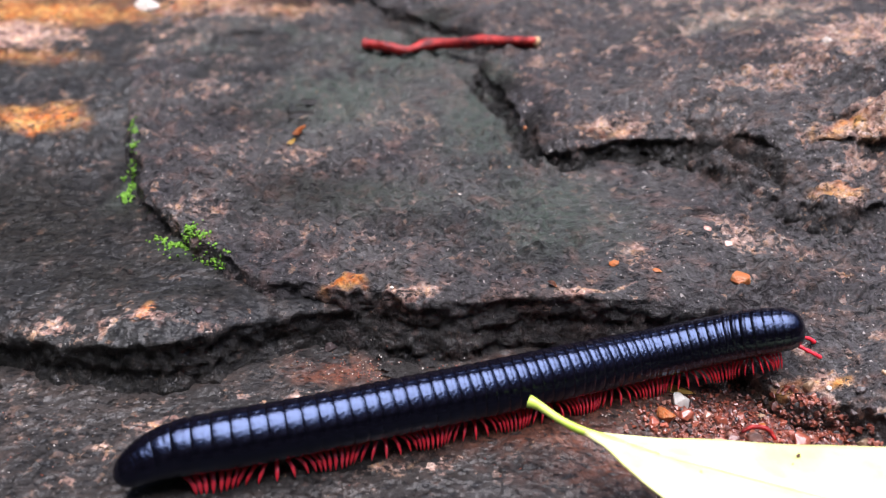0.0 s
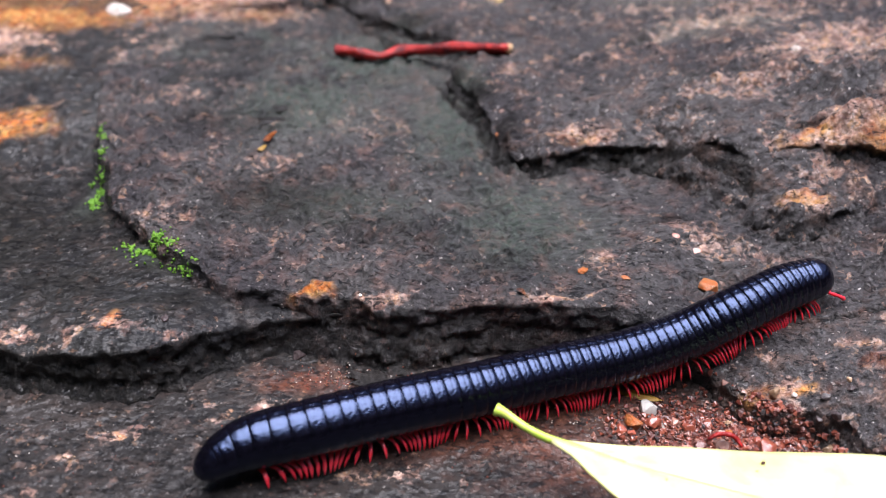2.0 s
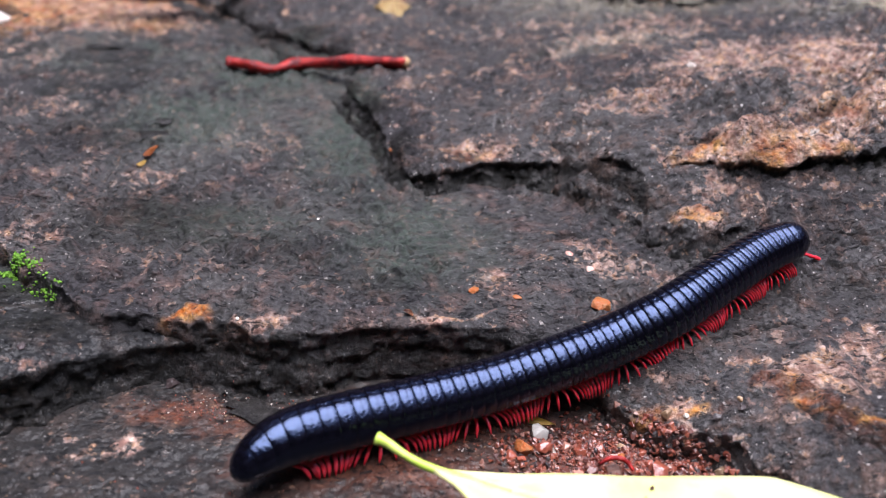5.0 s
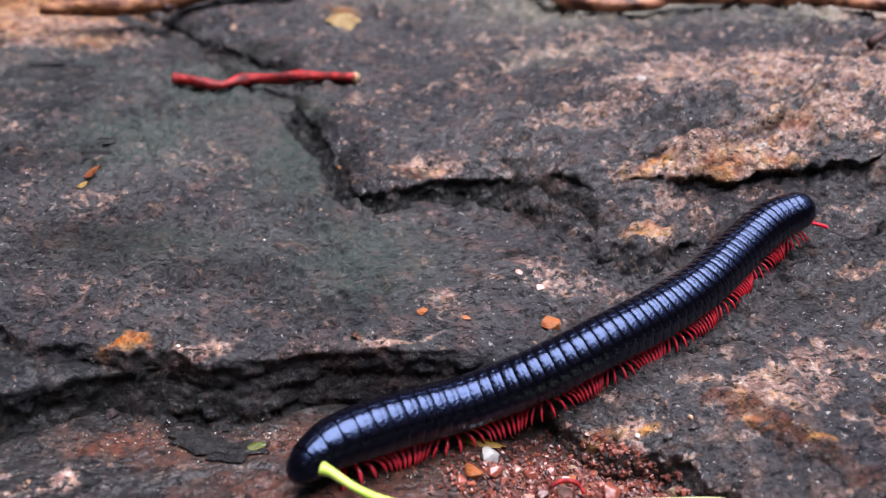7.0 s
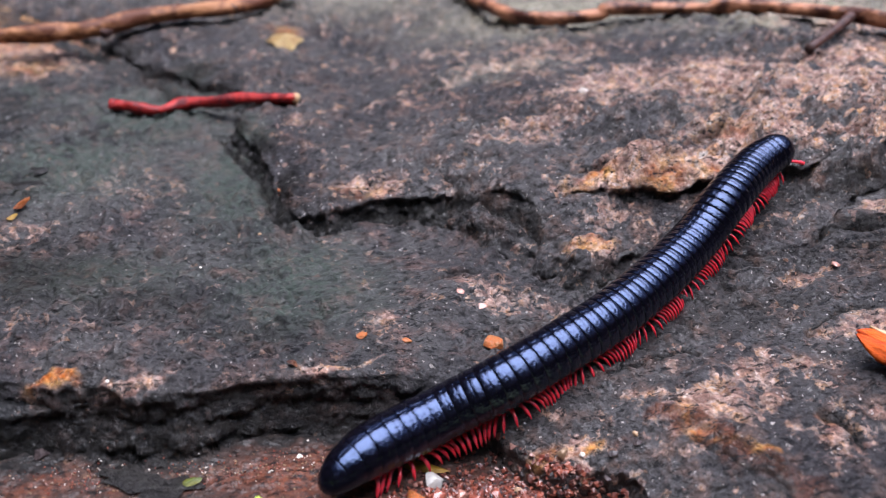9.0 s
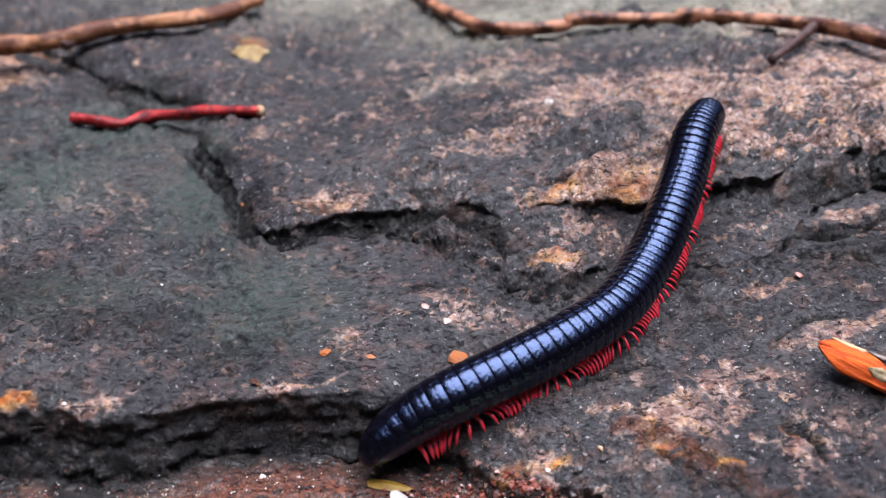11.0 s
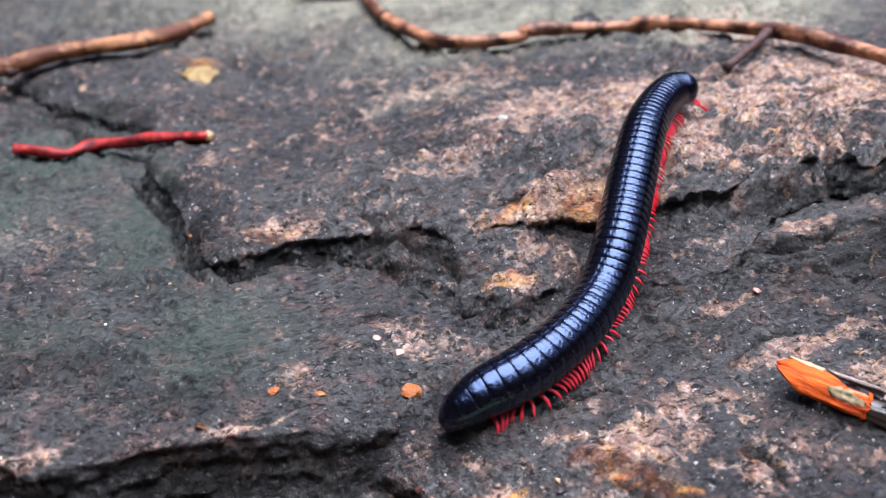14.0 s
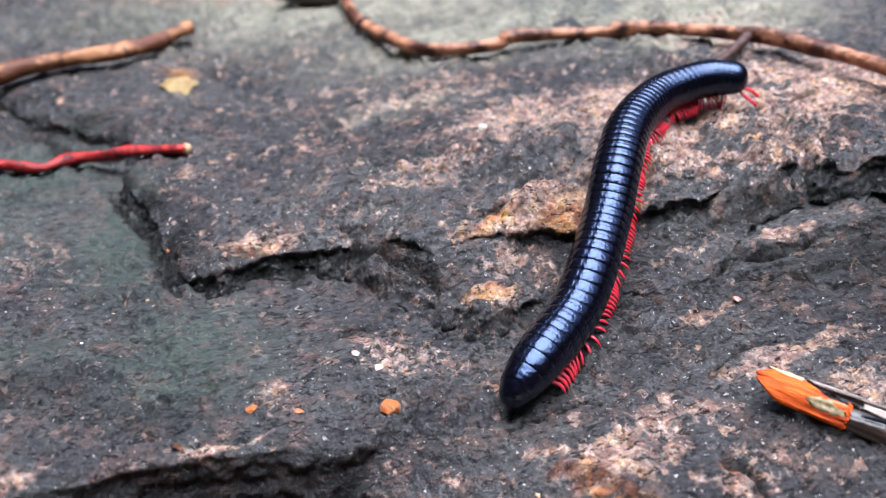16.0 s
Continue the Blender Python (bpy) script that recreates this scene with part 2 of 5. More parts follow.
def plain(name, colour, rough, other=None, scale=300.0, bumpy=0.0, coat=0.0, spread=(0.35, 0.65), rand=False):
    m, nodes, links, bsdf = material(name)
    at = nodes.new("ShaderNodeTexCoord").outputs["Object"]
    n = noise_node(nodes, links, scale, 5, 0.6, at, 0.3)
    c = ramp(nodes, links, n, (spread[0], colour), (spread[1], other or tuple(0.65 * v for v in colour)))
    if rand:
        info = nodes.new("ShaderNodeObjectInfo")
        c = mix(nodes, links, 1.0, c, ramp(nodes, links, info.outputs["Random"], (0.0, 0.55), (1.0, 1.35)), "MULTIPLY")
    links.new(c, bsdf.inputs["Base Color"])
    bsdf.inputs["Roughness"].default_value = rough
    bsdf.inputs["Coat Weight"].default_value, bsdf.inputs["Coat Roughness"].default_value = coat, 0.15
    if bumpy:
        links.new(bump(nodes, links, noise_node(nodes, links, scale * 1.7, 5, 0.6, at), bumpy), bsdf.inputs["Normal"])
    return m


# ---- the rock ----
def main_top(x, y):
    return 0.0032 * np.exp(-((x - 0.090) ** 2 + (y - 0.196) ** 2) / 0.011 ** 2) - 0.0016 * np.exp(-((x - 0.048) ** 2 + (y - 0.225) ** 2) / 0.02 ** 2)


def left_top(x, y):
    return -0.0048 - 0.0028 * np.exp(-((x + 0.045) / 0.02) ** 2 - ((y - 0.222) / 0.022) ** 2) + 0.0046 * smooth(0.225, 0.275, y) + 0.0022 * np.exp(-((x + 0.02) ** 2 + (y - 0.168) ** 2) / 0.014 ** 2)


def right_top(x, y):
    ridge = 0.0016 * np.exp(-(((x - 0.126) * 0.8 + (y - 0.152) * 0.6) ** 2) / 0.010 ** 2) * smooth(0.13, 0.15, y)
    step = 0.0
    for a, b, tall in (((0.174, 0.1980), (0.212, 0.1970), 0.0030), ((0.152, 0.2015), (0.174, 0.1975), 0.0024), ((0.172, 0.193), (0.21, 0.186), 0.0014), ((0.132, 0.1845), (0.150, 0.181), 0.0012), ((0.1220, 0.1590), (0.1370, 0.1435), 0.0013)):
        dx, dy = b[0] - a[0], b[1] - a[1]
        u = ((x - a[0]) * dx + (y - a[1]) * dy) / (dx * dx + dy * dy)
        v = y - (a[1] + u * dy) + 0.0022 * fbm(x * 160, y * 60, 4, 3, 77)
        step = step + tall * smooth(-0.12, 0.1, u) * smooth(1.12, 0.9, u) * smooth(-0.0007, 0.0007, v) * np.exp(-np.clip(v, 0, 1) / 0.006)
    return step - 0.0050 + 0.2 * (x - 0.109) + 0.12 * (y - 0.1625) + ridge - 0.10 * np.clip(x - 0.19, 0, 9) + 0.0058 * np.exp(-((x - 0.101) / 0.013) ** 2 - ((y - 0.1785) / 0.007) ** 2)


def knob_top(x, y):
    return 0.0045 * smooth(0.160, 0.182, x) + 0.0095 + 0.10 * (x - 0.12) - 0.05 * np.clip(x - 0.2, 0, 9) + 0.0015 * np.exp(-((x - 0.122) ** 2 + (y - 0.205) ** 2) / 0.008 ** 2) + (0.0030 + 0.0032 * smooth(0.165, 0.185, x) + 0.0016 * smooth(0.122, 0.110, x)) * smooth(0.2065, 0.216, y)


def back_top(x, y):
    z = 0.0088 + 0.17 * (x - 0.0746) - 0.02 * (y - 0.238)
    z = z - 0.13 * np.clip(x - 0.215, 0, 9)
    z = np.maximum(z, 0.0086 - 0.05 * (0.06 - np.clip(x, -0.1, 0.06)))
    z = z + 0.0024 * fbm(x * 105, y * 105, 0, 2, 5) * smooth(0.262, 0.242, y)
    return np.clip(z, -0.01, 9) + 0.0026 * np.exp(-((x - 0.135) ** 2 / 0.016 ** 2 + (y - 0.222) ** 2 / 0.008 ** 2))


def base_top(x, y):
    pit = -0.0012 * np.exp(-((x - 0.1) ** 2 / 0.02 ** 2 + (y - 0.152) ** 2 / 0.012 ** 2))
    return -0.0145 + 0.0016 * smooth(0.0, -0.04, x) * smooth(0.16, 0.13, y) + pit


def relief(x, y, seed, rough=1.0):
    """Small relief of a flaky, worn rock face."""
    swell = 0.0011 * fbm(x * 38, y * 38, 0, 3, seed)
    flake = fbm(x * 120 + 0.6 * fbm(x * 90, y * 90, 3, 2, seed + 5), y * 120, 1, 3, seed + 9)
    steps = np.floor(flake * 4) / 4 + smooth(0.55, 1.0, flake * 4 - np.floor(flake * 4)) / 4
    grit = fbm(x * 420, y * 420, 2, 3, seed + 20, 0.55)
    lumps = np.abs(fbm(x * 170, y * 215, 6, 3, seed + 27, 0.55))
    rough = rough * (0.45 + 0.85 * smooth(-0.25, 0.3, fbm(x * 26, y * 26, 11, 2, seed + 33)))
    return swell + rough * (0.0010 * steps + 0.00055 * grit + 0.0027 * (lumps - 0.2))


def blobs(x, y, spots, seed, soft=0.45):
    """A colour mask from (x, y, radius x, radius y, strength) with ragged edges."""
    wx, wy = x + 0.004 * fbm(x * 150, y * 150, 5, 3, seed), y + 0.004 * fbm(x * 150, y * 150, 8, 3, seed + 3)
    out = np.zeros(x.shape)
    for cx, cy, rx, ry, strength in spots:
        out = np.maximum(out, strength * np.exp(-((wx - cx) / rx) ** 2 - ((wy - cy) / ry) ** 2))
    ragged = 0.5 + 0.5 * fbm(x * 330, y * 330, 4, 4, seed + 7, 0.65)
    return np.clip((out - soft * (1 - ragged) * 0.9) * 1.5, 0, 1)


def slab(name, label, outline, top, xs, ys, drop, mat, seed, shoulder=0.0012, width=0.003, run=0.0035, under=0.0012,
         tan=(), rust=(), red=(), moss=(), dirt_shade=(), lichen=(), rough=1.0, edge=0.0016, steep=((0, 0.5), (1, 0.5)), cracks=(), face_shade=0.85, category="rock", kind="structure"):
    """A layer of rock with a broken edge: level top, rounded shoulder, a steep layered face below it."""
    x, y = np.meshgrid(xs, ys)
    wx = x + edge * fbm(x * 130, y * 130, 0, 4, seed + 31, 0.6)
    wy = y + edge * fbm(x * 130, y * 130, 7, 4, seed + 41, 0.6)
    d = inside_distance(wx, wy, outline) if outline else np.full(x.shape, 1.0)
    even = inside_distance(x + 0.3 * (wx - x), y + 0.3 * (wy - y), outline) if outline else d
    gy, gx = np.gradient(even, ys, xs)
    for _ in range(3):
        gx = (gx + np.roll(gx, 1, 0) + np.roll(gx, -1, 0) + np.roll(gx, 1, 1) + np.roll(gx, -1, 1)) / 5
        gy = (gy + np.roll(gy, 1, 0) + np.roll(gy, -1, 0) + np.roll(gy, 1, 1) + np.roll(gy, -1, 1)) / 5
    size = np.hypot(gx, gy) + 1e-9
    nx, ny = gx / size, gy / size
    out = np.clip(-d, 0, run)
    s = out / run
    px, py = x + nx * out, y + ny * out
    z = top(px, py) + relief(px, py, seed, rough)
    if not isinstance(shoulder, float):
        shoulder = np.interp(px, [a for a, b in shoulder], [b for a, b in shoulder])
    z = z - shoulder * np.exp(-np.clip(d, 0, 1) / width) - drop * s
    z = z + smooth(0.02, 0.2, s) * 0.0013 * np.abs(fbm(x * 330, y * 420, s * 3, 3, seed + 61, 0.6))
    gap = np.zeros(x.shape)
    for line, depth, wide in cracks:
        near = np.full(x.shape, 1e9)
        for (ax, ay), (bx, by) in zip(line, line[1:]):
            ex, ey = bx - ax, by - ay
            u = np.clip(((wx - ax) * ex + (wy - ay) * ey) / (ex * ex + ey * ey), 0, 1)
            near = np.minimum(near, np.hypot(wx - ax - u * ex, wy - ay - u * ey))
        wide = wide * (0.7 + 0.6 * fbm(x * 200, y * 200, 3, 2, seed + 90))
        cut = np.exp(-(near / wide) ** 2)
        z = z - depth * cut
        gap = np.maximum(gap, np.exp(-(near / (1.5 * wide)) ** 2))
    strata = fbm(px * 70, py * 70, z * 520, 4, seed + 50, 0.6)
    chips = fbm(px * 420, py * 420, z * 480, 3, seed + 60, 0.65)
    ledge = np.floor(3.2 * s + 0.8 * fbm(px * 80, py * 80, 2, 3, seed + 66)) / 3.2
    # how steep the face is, along x: 1 upright, less a slope
    lean = np.interp(px, [a for a, b in steep], [b for a, b in steep])
    push = lean * out + under * np.sin(np.pi * np.clip(s * 1.15, 0, 1)) + smooth(0, 0.15, s) * (0.0013 * strata + 0.0015 * chips) - 0.0020 * ledge * smooth(0.1, 0.4, s)
    X, Y = x + nx * push, y + ny * push
    keep = d > -run * 1.3
    index = np.arange(x.size).reshape(x.shape)
    quad = keep[:-1, :-1] & keep[1:, :-1] & keep[:-1, 1:] & keep[1:, 1:]
    faces = np.stack([index[:-1, :-1][quad], index[:-1, 1:][quad], index[1:, 1:][quad], index[1:, :-1][quad]], 1)
    used = np.zeros(x.size, bool)
    used[faces.ravel()] = True
    renum = np.cumsum(used) - 1
    faces = renum[faces]
    verts = np.stack([X.ravel()[used], Y.ravel()[used], z.ravel()[used]], 1)
    me = bpy.data.meshes.new(name)
    me.vertices.add(len(verts))
    me.vertices.foreach_set("co", verts.astype(np.float32).ravel())
    me.loops.add(faces.size)
    me.loops.foreach_set("vertex_index", faces.astype(np.int32).ravel())
    me.polygons.add(len(faces))
    me.polygons.foreach_set("loop_start", np.arange(0, faces.size, 4, dtype=np.int32))
    me.polygons.foreach_set("use_smooth", np.ones(len(faces), bool))
    for key, spots, k in (("tan", tan, 1), ("rust", rust, 2), ("red", red, 3), ("moss", moss, 4), ("lichen", lichen, 6), ("dull", dirt_shade, 5), ("dirt_shade", dirt_shade, 5)):
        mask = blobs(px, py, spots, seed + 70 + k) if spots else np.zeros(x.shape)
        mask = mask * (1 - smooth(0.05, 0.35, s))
        if key == "dull":
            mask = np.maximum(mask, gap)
        if key == "dirt_shade":
            # paints shade onto the steep face and into the cracks, over the soil spots
            mask = np.maximum(np.maximum(mask, smooth(0.12, 0.5, s) * face_shade), gap)
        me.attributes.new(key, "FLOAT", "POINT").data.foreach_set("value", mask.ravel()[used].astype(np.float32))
    me.update(calc_edges=True)
    me.validate()
    me.materials.append(mat)
    return tagged(new(name, me), label, category, kind=kind)


MAIN = [(-0.056, 0.275), (-0.0500, 0.2524), (-0.0425, 0.2309), (-0.0345, 0.2124), (-0.0273, 0.2018), (-0.0177, 0.1921), (-0.0074, 0.1833), (-0.0009, 0.1797),
        (0.0094, 0.1781), (0.0208, 0.1757), (0.0290, 0.1726), (0.0363, 0.1732), (0.0474, 0.1753), (0.0586, 0.1766), (0.0695, 0.1752),
        (0.0800, 0.1735), (0.0890, 0.1748), (0.0985, 0.1775), (0.1060, 0.1795), (0.1140, 0.1850), (0.1215, 0.1905), (0.135, 0.197), (0.15, 0.25), (0.13, 0.65), (-0.12, 0.65)]
LEFT = [(-0.30, 0.172), (-0.075, 0.170), (-0.0515, 0.1672), (-0.0450, 0.1648), (-0.0359, 0.1632), (-0.0270, 0.1622), (-0.0165, 0.1625), (-0.0098, 0.1655), (-0.0060, 0.1700),
        (0.0005, 0.1732), (0.010, 0.1760), (0.03, 0.178), (0.02, 0.3), (-0.04, 0.65), (-0.4, 0.65)]
RIGHT = [(0.078, 0.1765), (0.0860, 0.1715), (0.0930, 0.1654), (0.0978, 0.1591), (0.1024, 0.1544), (0.1090, 0.1545), (0.1143, 0.1500), (0.1160, 0.1450),
         (0.1204, 0.1431), (0.125, 0.135), (0.132, 0.118), (0.15, 0.09), (0.20, 0.05), (0.45, 0.03), (0.45, 0.26), (0.10, 0.26), (0.085, 0.20)]
KNOB = [(0.092, 0.237), (0.0985, 0.2240), (0.1045, 0.2140), (0.1105, 0.2055), (0.1185, 0.1988), (0.1268, 0.2000), (0.137, 0.2025), (0.149, 0.1985), (0.156, 0.1955),
        (0.1640, 0.1945), (0.172, 0.200), (0.1804, 0.2050), (0.191, 0.2082), (0.200, 0.2094), (0.225, 0.2075), (0.27, 0.2), (0.45, 0.19), (0.45, 0.33), (0.11, 0.33)]
BACK = [(-0.06, 0.41), (-0.03, 0.375), (-0.0009, 0.3420), (0.0162, 0.3220), (0.0334, 0.3040), (0.0440, 0.2990), (0.0490, 0.288), (0.0439, 0.2715), (0.0483, 0.2615), (0.0540, 0.2490),
        (0.0557, 0.2375), (0.0592, 0.2290), (0.0658, 0.2258), (0.0762, 0.2310), (0.0875, 0.2288), (0.0980, 0.2292), (0.1045, 0.2225), (0.1105, 0.2150),
        (0.1178, 0.2170), (0.1302, 0.2135), (0.1400, 0.2110), (0.1525, 0.2118), (0.1621, 0.2130), (0.1699, 0.2105), (0.1806, 0.2121), (0.1914, 0.2140), (0.2054, 0.2105), (0.2254, 0.208), (0.27, 0.205), (0.45, 0.21),
        (0.8, 0.3), (0.8, 0.8), (-0.3, 0.8)]


def rocks():
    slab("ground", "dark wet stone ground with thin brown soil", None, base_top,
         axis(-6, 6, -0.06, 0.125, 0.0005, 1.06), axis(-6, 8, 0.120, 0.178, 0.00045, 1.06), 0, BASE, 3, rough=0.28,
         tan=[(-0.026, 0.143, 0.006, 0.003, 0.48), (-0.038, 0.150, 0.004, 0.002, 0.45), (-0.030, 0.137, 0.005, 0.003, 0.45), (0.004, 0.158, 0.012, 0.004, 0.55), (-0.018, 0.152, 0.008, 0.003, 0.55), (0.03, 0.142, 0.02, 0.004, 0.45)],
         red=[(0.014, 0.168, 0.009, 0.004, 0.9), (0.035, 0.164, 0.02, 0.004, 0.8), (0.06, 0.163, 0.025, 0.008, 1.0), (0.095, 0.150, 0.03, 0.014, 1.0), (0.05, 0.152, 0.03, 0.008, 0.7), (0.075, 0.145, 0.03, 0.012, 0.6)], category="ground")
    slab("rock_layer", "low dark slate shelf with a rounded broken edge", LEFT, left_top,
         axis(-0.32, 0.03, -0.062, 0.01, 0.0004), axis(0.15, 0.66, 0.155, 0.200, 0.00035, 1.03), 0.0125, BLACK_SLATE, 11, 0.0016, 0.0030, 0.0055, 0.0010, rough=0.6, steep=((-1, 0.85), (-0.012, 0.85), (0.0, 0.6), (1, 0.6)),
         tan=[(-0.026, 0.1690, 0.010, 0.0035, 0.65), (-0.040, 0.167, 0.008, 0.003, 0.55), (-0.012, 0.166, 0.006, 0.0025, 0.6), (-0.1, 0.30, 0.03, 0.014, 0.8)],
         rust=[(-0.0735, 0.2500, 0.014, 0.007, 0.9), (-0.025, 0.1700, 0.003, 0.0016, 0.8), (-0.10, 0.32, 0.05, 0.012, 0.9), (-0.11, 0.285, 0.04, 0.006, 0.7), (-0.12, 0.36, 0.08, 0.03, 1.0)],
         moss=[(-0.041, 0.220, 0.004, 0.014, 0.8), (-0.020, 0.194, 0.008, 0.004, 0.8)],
         # the small spots paint shade along the crack below the next slab
         dirt_shade=[(-0.064, 0.205, 0.040, 0.028, 1.0), (-0.036, 0.185, 0.018, 0.010, 0.85), (-0.0400, 0.212, 0.006, 0.010, 0.9), (-0.030, 0.2000, 0.006, 0.004, 0.9), (-0.020, 0.1890, 0.007, 0.0035, 0.9), (-0.010, 0.1795, 0.007, 0.0035, 0.9), (-0.0475, 0.228, 0.004, 0.010, 0.7)])
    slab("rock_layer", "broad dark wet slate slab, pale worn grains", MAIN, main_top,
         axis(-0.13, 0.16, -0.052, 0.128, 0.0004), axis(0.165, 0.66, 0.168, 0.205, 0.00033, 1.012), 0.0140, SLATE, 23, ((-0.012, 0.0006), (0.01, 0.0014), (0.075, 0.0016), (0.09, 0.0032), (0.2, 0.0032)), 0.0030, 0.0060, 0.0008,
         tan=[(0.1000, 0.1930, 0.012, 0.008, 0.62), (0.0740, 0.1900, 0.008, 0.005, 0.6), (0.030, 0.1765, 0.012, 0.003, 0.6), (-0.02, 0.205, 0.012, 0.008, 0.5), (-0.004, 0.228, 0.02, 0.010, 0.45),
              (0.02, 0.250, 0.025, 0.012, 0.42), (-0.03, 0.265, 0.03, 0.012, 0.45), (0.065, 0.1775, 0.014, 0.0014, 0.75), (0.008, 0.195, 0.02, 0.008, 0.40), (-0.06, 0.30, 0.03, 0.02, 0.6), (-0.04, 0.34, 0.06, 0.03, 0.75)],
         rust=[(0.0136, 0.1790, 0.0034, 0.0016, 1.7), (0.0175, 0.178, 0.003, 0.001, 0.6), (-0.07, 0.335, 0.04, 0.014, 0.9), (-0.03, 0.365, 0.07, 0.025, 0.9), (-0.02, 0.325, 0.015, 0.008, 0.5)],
         dirt_shade=[(0.004, 0.212, 0.026, 0.016, 0.75), (0.028, 0.200, 0.016, 0.010, 0.6), (-0.02, 0.25, 0.02, 0.012, 0.6), (0.05, 0.187, 0.02, 0.006, 0.5)],
         # the far lichen spot paints in the bright haze there
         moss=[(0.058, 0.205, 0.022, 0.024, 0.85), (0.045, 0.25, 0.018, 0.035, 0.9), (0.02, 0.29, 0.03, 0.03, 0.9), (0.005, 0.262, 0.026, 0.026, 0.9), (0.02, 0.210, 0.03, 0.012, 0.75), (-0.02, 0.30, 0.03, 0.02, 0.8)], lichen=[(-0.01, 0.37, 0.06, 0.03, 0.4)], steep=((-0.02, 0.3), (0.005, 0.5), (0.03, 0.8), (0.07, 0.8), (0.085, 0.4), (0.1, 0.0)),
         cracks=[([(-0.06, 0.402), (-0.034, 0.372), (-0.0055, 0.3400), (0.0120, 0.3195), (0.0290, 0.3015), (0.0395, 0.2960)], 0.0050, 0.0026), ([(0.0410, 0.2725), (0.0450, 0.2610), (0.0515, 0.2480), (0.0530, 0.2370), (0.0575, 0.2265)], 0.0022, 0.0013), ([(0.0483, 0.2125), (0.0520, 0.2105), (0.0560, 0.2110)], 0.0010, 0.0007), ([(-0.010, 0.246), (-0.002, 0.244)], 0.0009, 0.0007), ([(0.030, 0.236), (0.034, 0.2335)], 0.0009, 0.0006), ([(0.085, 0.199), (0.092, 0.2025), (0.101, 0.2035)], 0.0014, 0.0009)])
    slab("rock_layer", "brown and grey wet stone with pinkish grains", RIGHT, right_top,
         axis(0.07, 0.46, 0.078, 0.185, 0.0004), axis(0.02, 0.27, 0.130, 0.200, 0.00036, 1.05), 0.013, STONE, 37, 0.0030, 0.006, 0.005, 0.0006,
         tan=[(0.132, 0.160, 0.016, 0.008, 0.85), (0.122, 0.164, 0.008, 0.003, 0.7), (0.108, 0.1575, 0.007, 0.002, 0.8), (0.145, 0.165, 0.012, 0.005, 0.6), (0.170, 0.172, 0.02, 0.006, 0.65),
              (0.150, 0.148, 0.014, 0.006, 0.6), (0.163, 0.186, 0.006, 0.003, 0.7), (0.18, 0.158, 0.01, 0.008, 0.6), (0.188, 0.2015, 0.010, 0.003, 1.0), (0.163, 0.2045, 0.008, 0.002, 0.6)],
         red=[(0.1232, 0.1585, 0.0024, 0.0020, 1.3), (0.1254, 0.1556, 0.0026, 0.0020, 1.4), (0.1280, 0.1525, 0.0028, 0.0020, 1.4), (0.1305, 0.1498, 0.0028, 0.0020, 1.3), (0.1330, 0.1470, 0.0028, 0.0022, 1.2), (0.1350, 0.1440, 0.003, 0.003, 0.8), (0.1385, 0.1405, 0.004, 0.004, 0.8), (0.1295, 0.1480, 0.003, 0.003, 0.8), (0.104, 0.154, 0.006, 0.004, 0.5), (0.113, 0.157, 0.004, 0.002, 0.6)], rust=[(0.1240, 0.1585, 0.0024, 0.0017, 1.2), (0.1262, 0.1556, 0.0026, 0.0016, 1.2), (0.1340, 0.1472, 0.0026, 0.0015, 1.2), (0.1288, 0.1526, 0.0022, 0.0012, 0.7), (0.1314, 0.1498, 0.002, 0.0011, 0.6), (0.1480, 0.1530, 0.0018, 0.0014, 0.9), (0.1078, 0.1575, 0.004, 0.0014, 0.9), (0.1010, 0.1580, 0.004, 0.0016, 0.7)], dirt_shade=[(0.192, 0.190, 0.035, 0.012, 0.75), (0.155, 0.197, 0.016, 0.007, 0.75), (0.20, 0.175, 0.02, 0.01, 0.6), (0.150, 0.180, 0.020, 0.007, 0.6)], rough=1.25, steep=((0, 0.6), (1, 0.6)),
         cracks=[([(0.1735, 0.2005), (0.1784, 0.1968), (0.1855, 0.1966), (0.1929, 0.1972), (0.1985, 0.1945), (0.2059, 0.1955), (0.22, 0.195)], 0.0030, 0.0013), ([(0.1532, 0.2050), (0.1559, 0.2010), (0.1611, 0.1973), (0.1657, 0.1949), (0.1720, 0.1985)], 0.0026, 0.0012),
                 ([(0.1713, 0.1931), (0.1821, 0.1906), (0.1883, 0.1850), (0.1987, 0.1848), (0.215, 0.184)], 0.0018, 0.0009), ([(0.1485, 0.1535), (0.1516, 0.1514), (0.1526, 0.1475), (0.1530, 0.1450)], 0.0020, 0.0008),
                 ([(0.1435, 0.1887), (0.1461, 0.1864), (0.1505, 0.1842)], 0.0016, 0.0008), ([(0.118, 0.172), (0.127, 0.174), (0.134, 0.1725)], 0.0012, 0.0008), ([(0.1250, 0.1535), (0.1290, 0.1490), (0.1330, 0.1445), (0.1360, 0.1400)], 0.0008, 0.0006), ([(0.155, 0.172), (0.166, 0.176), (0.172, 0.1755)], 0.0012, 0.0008)])
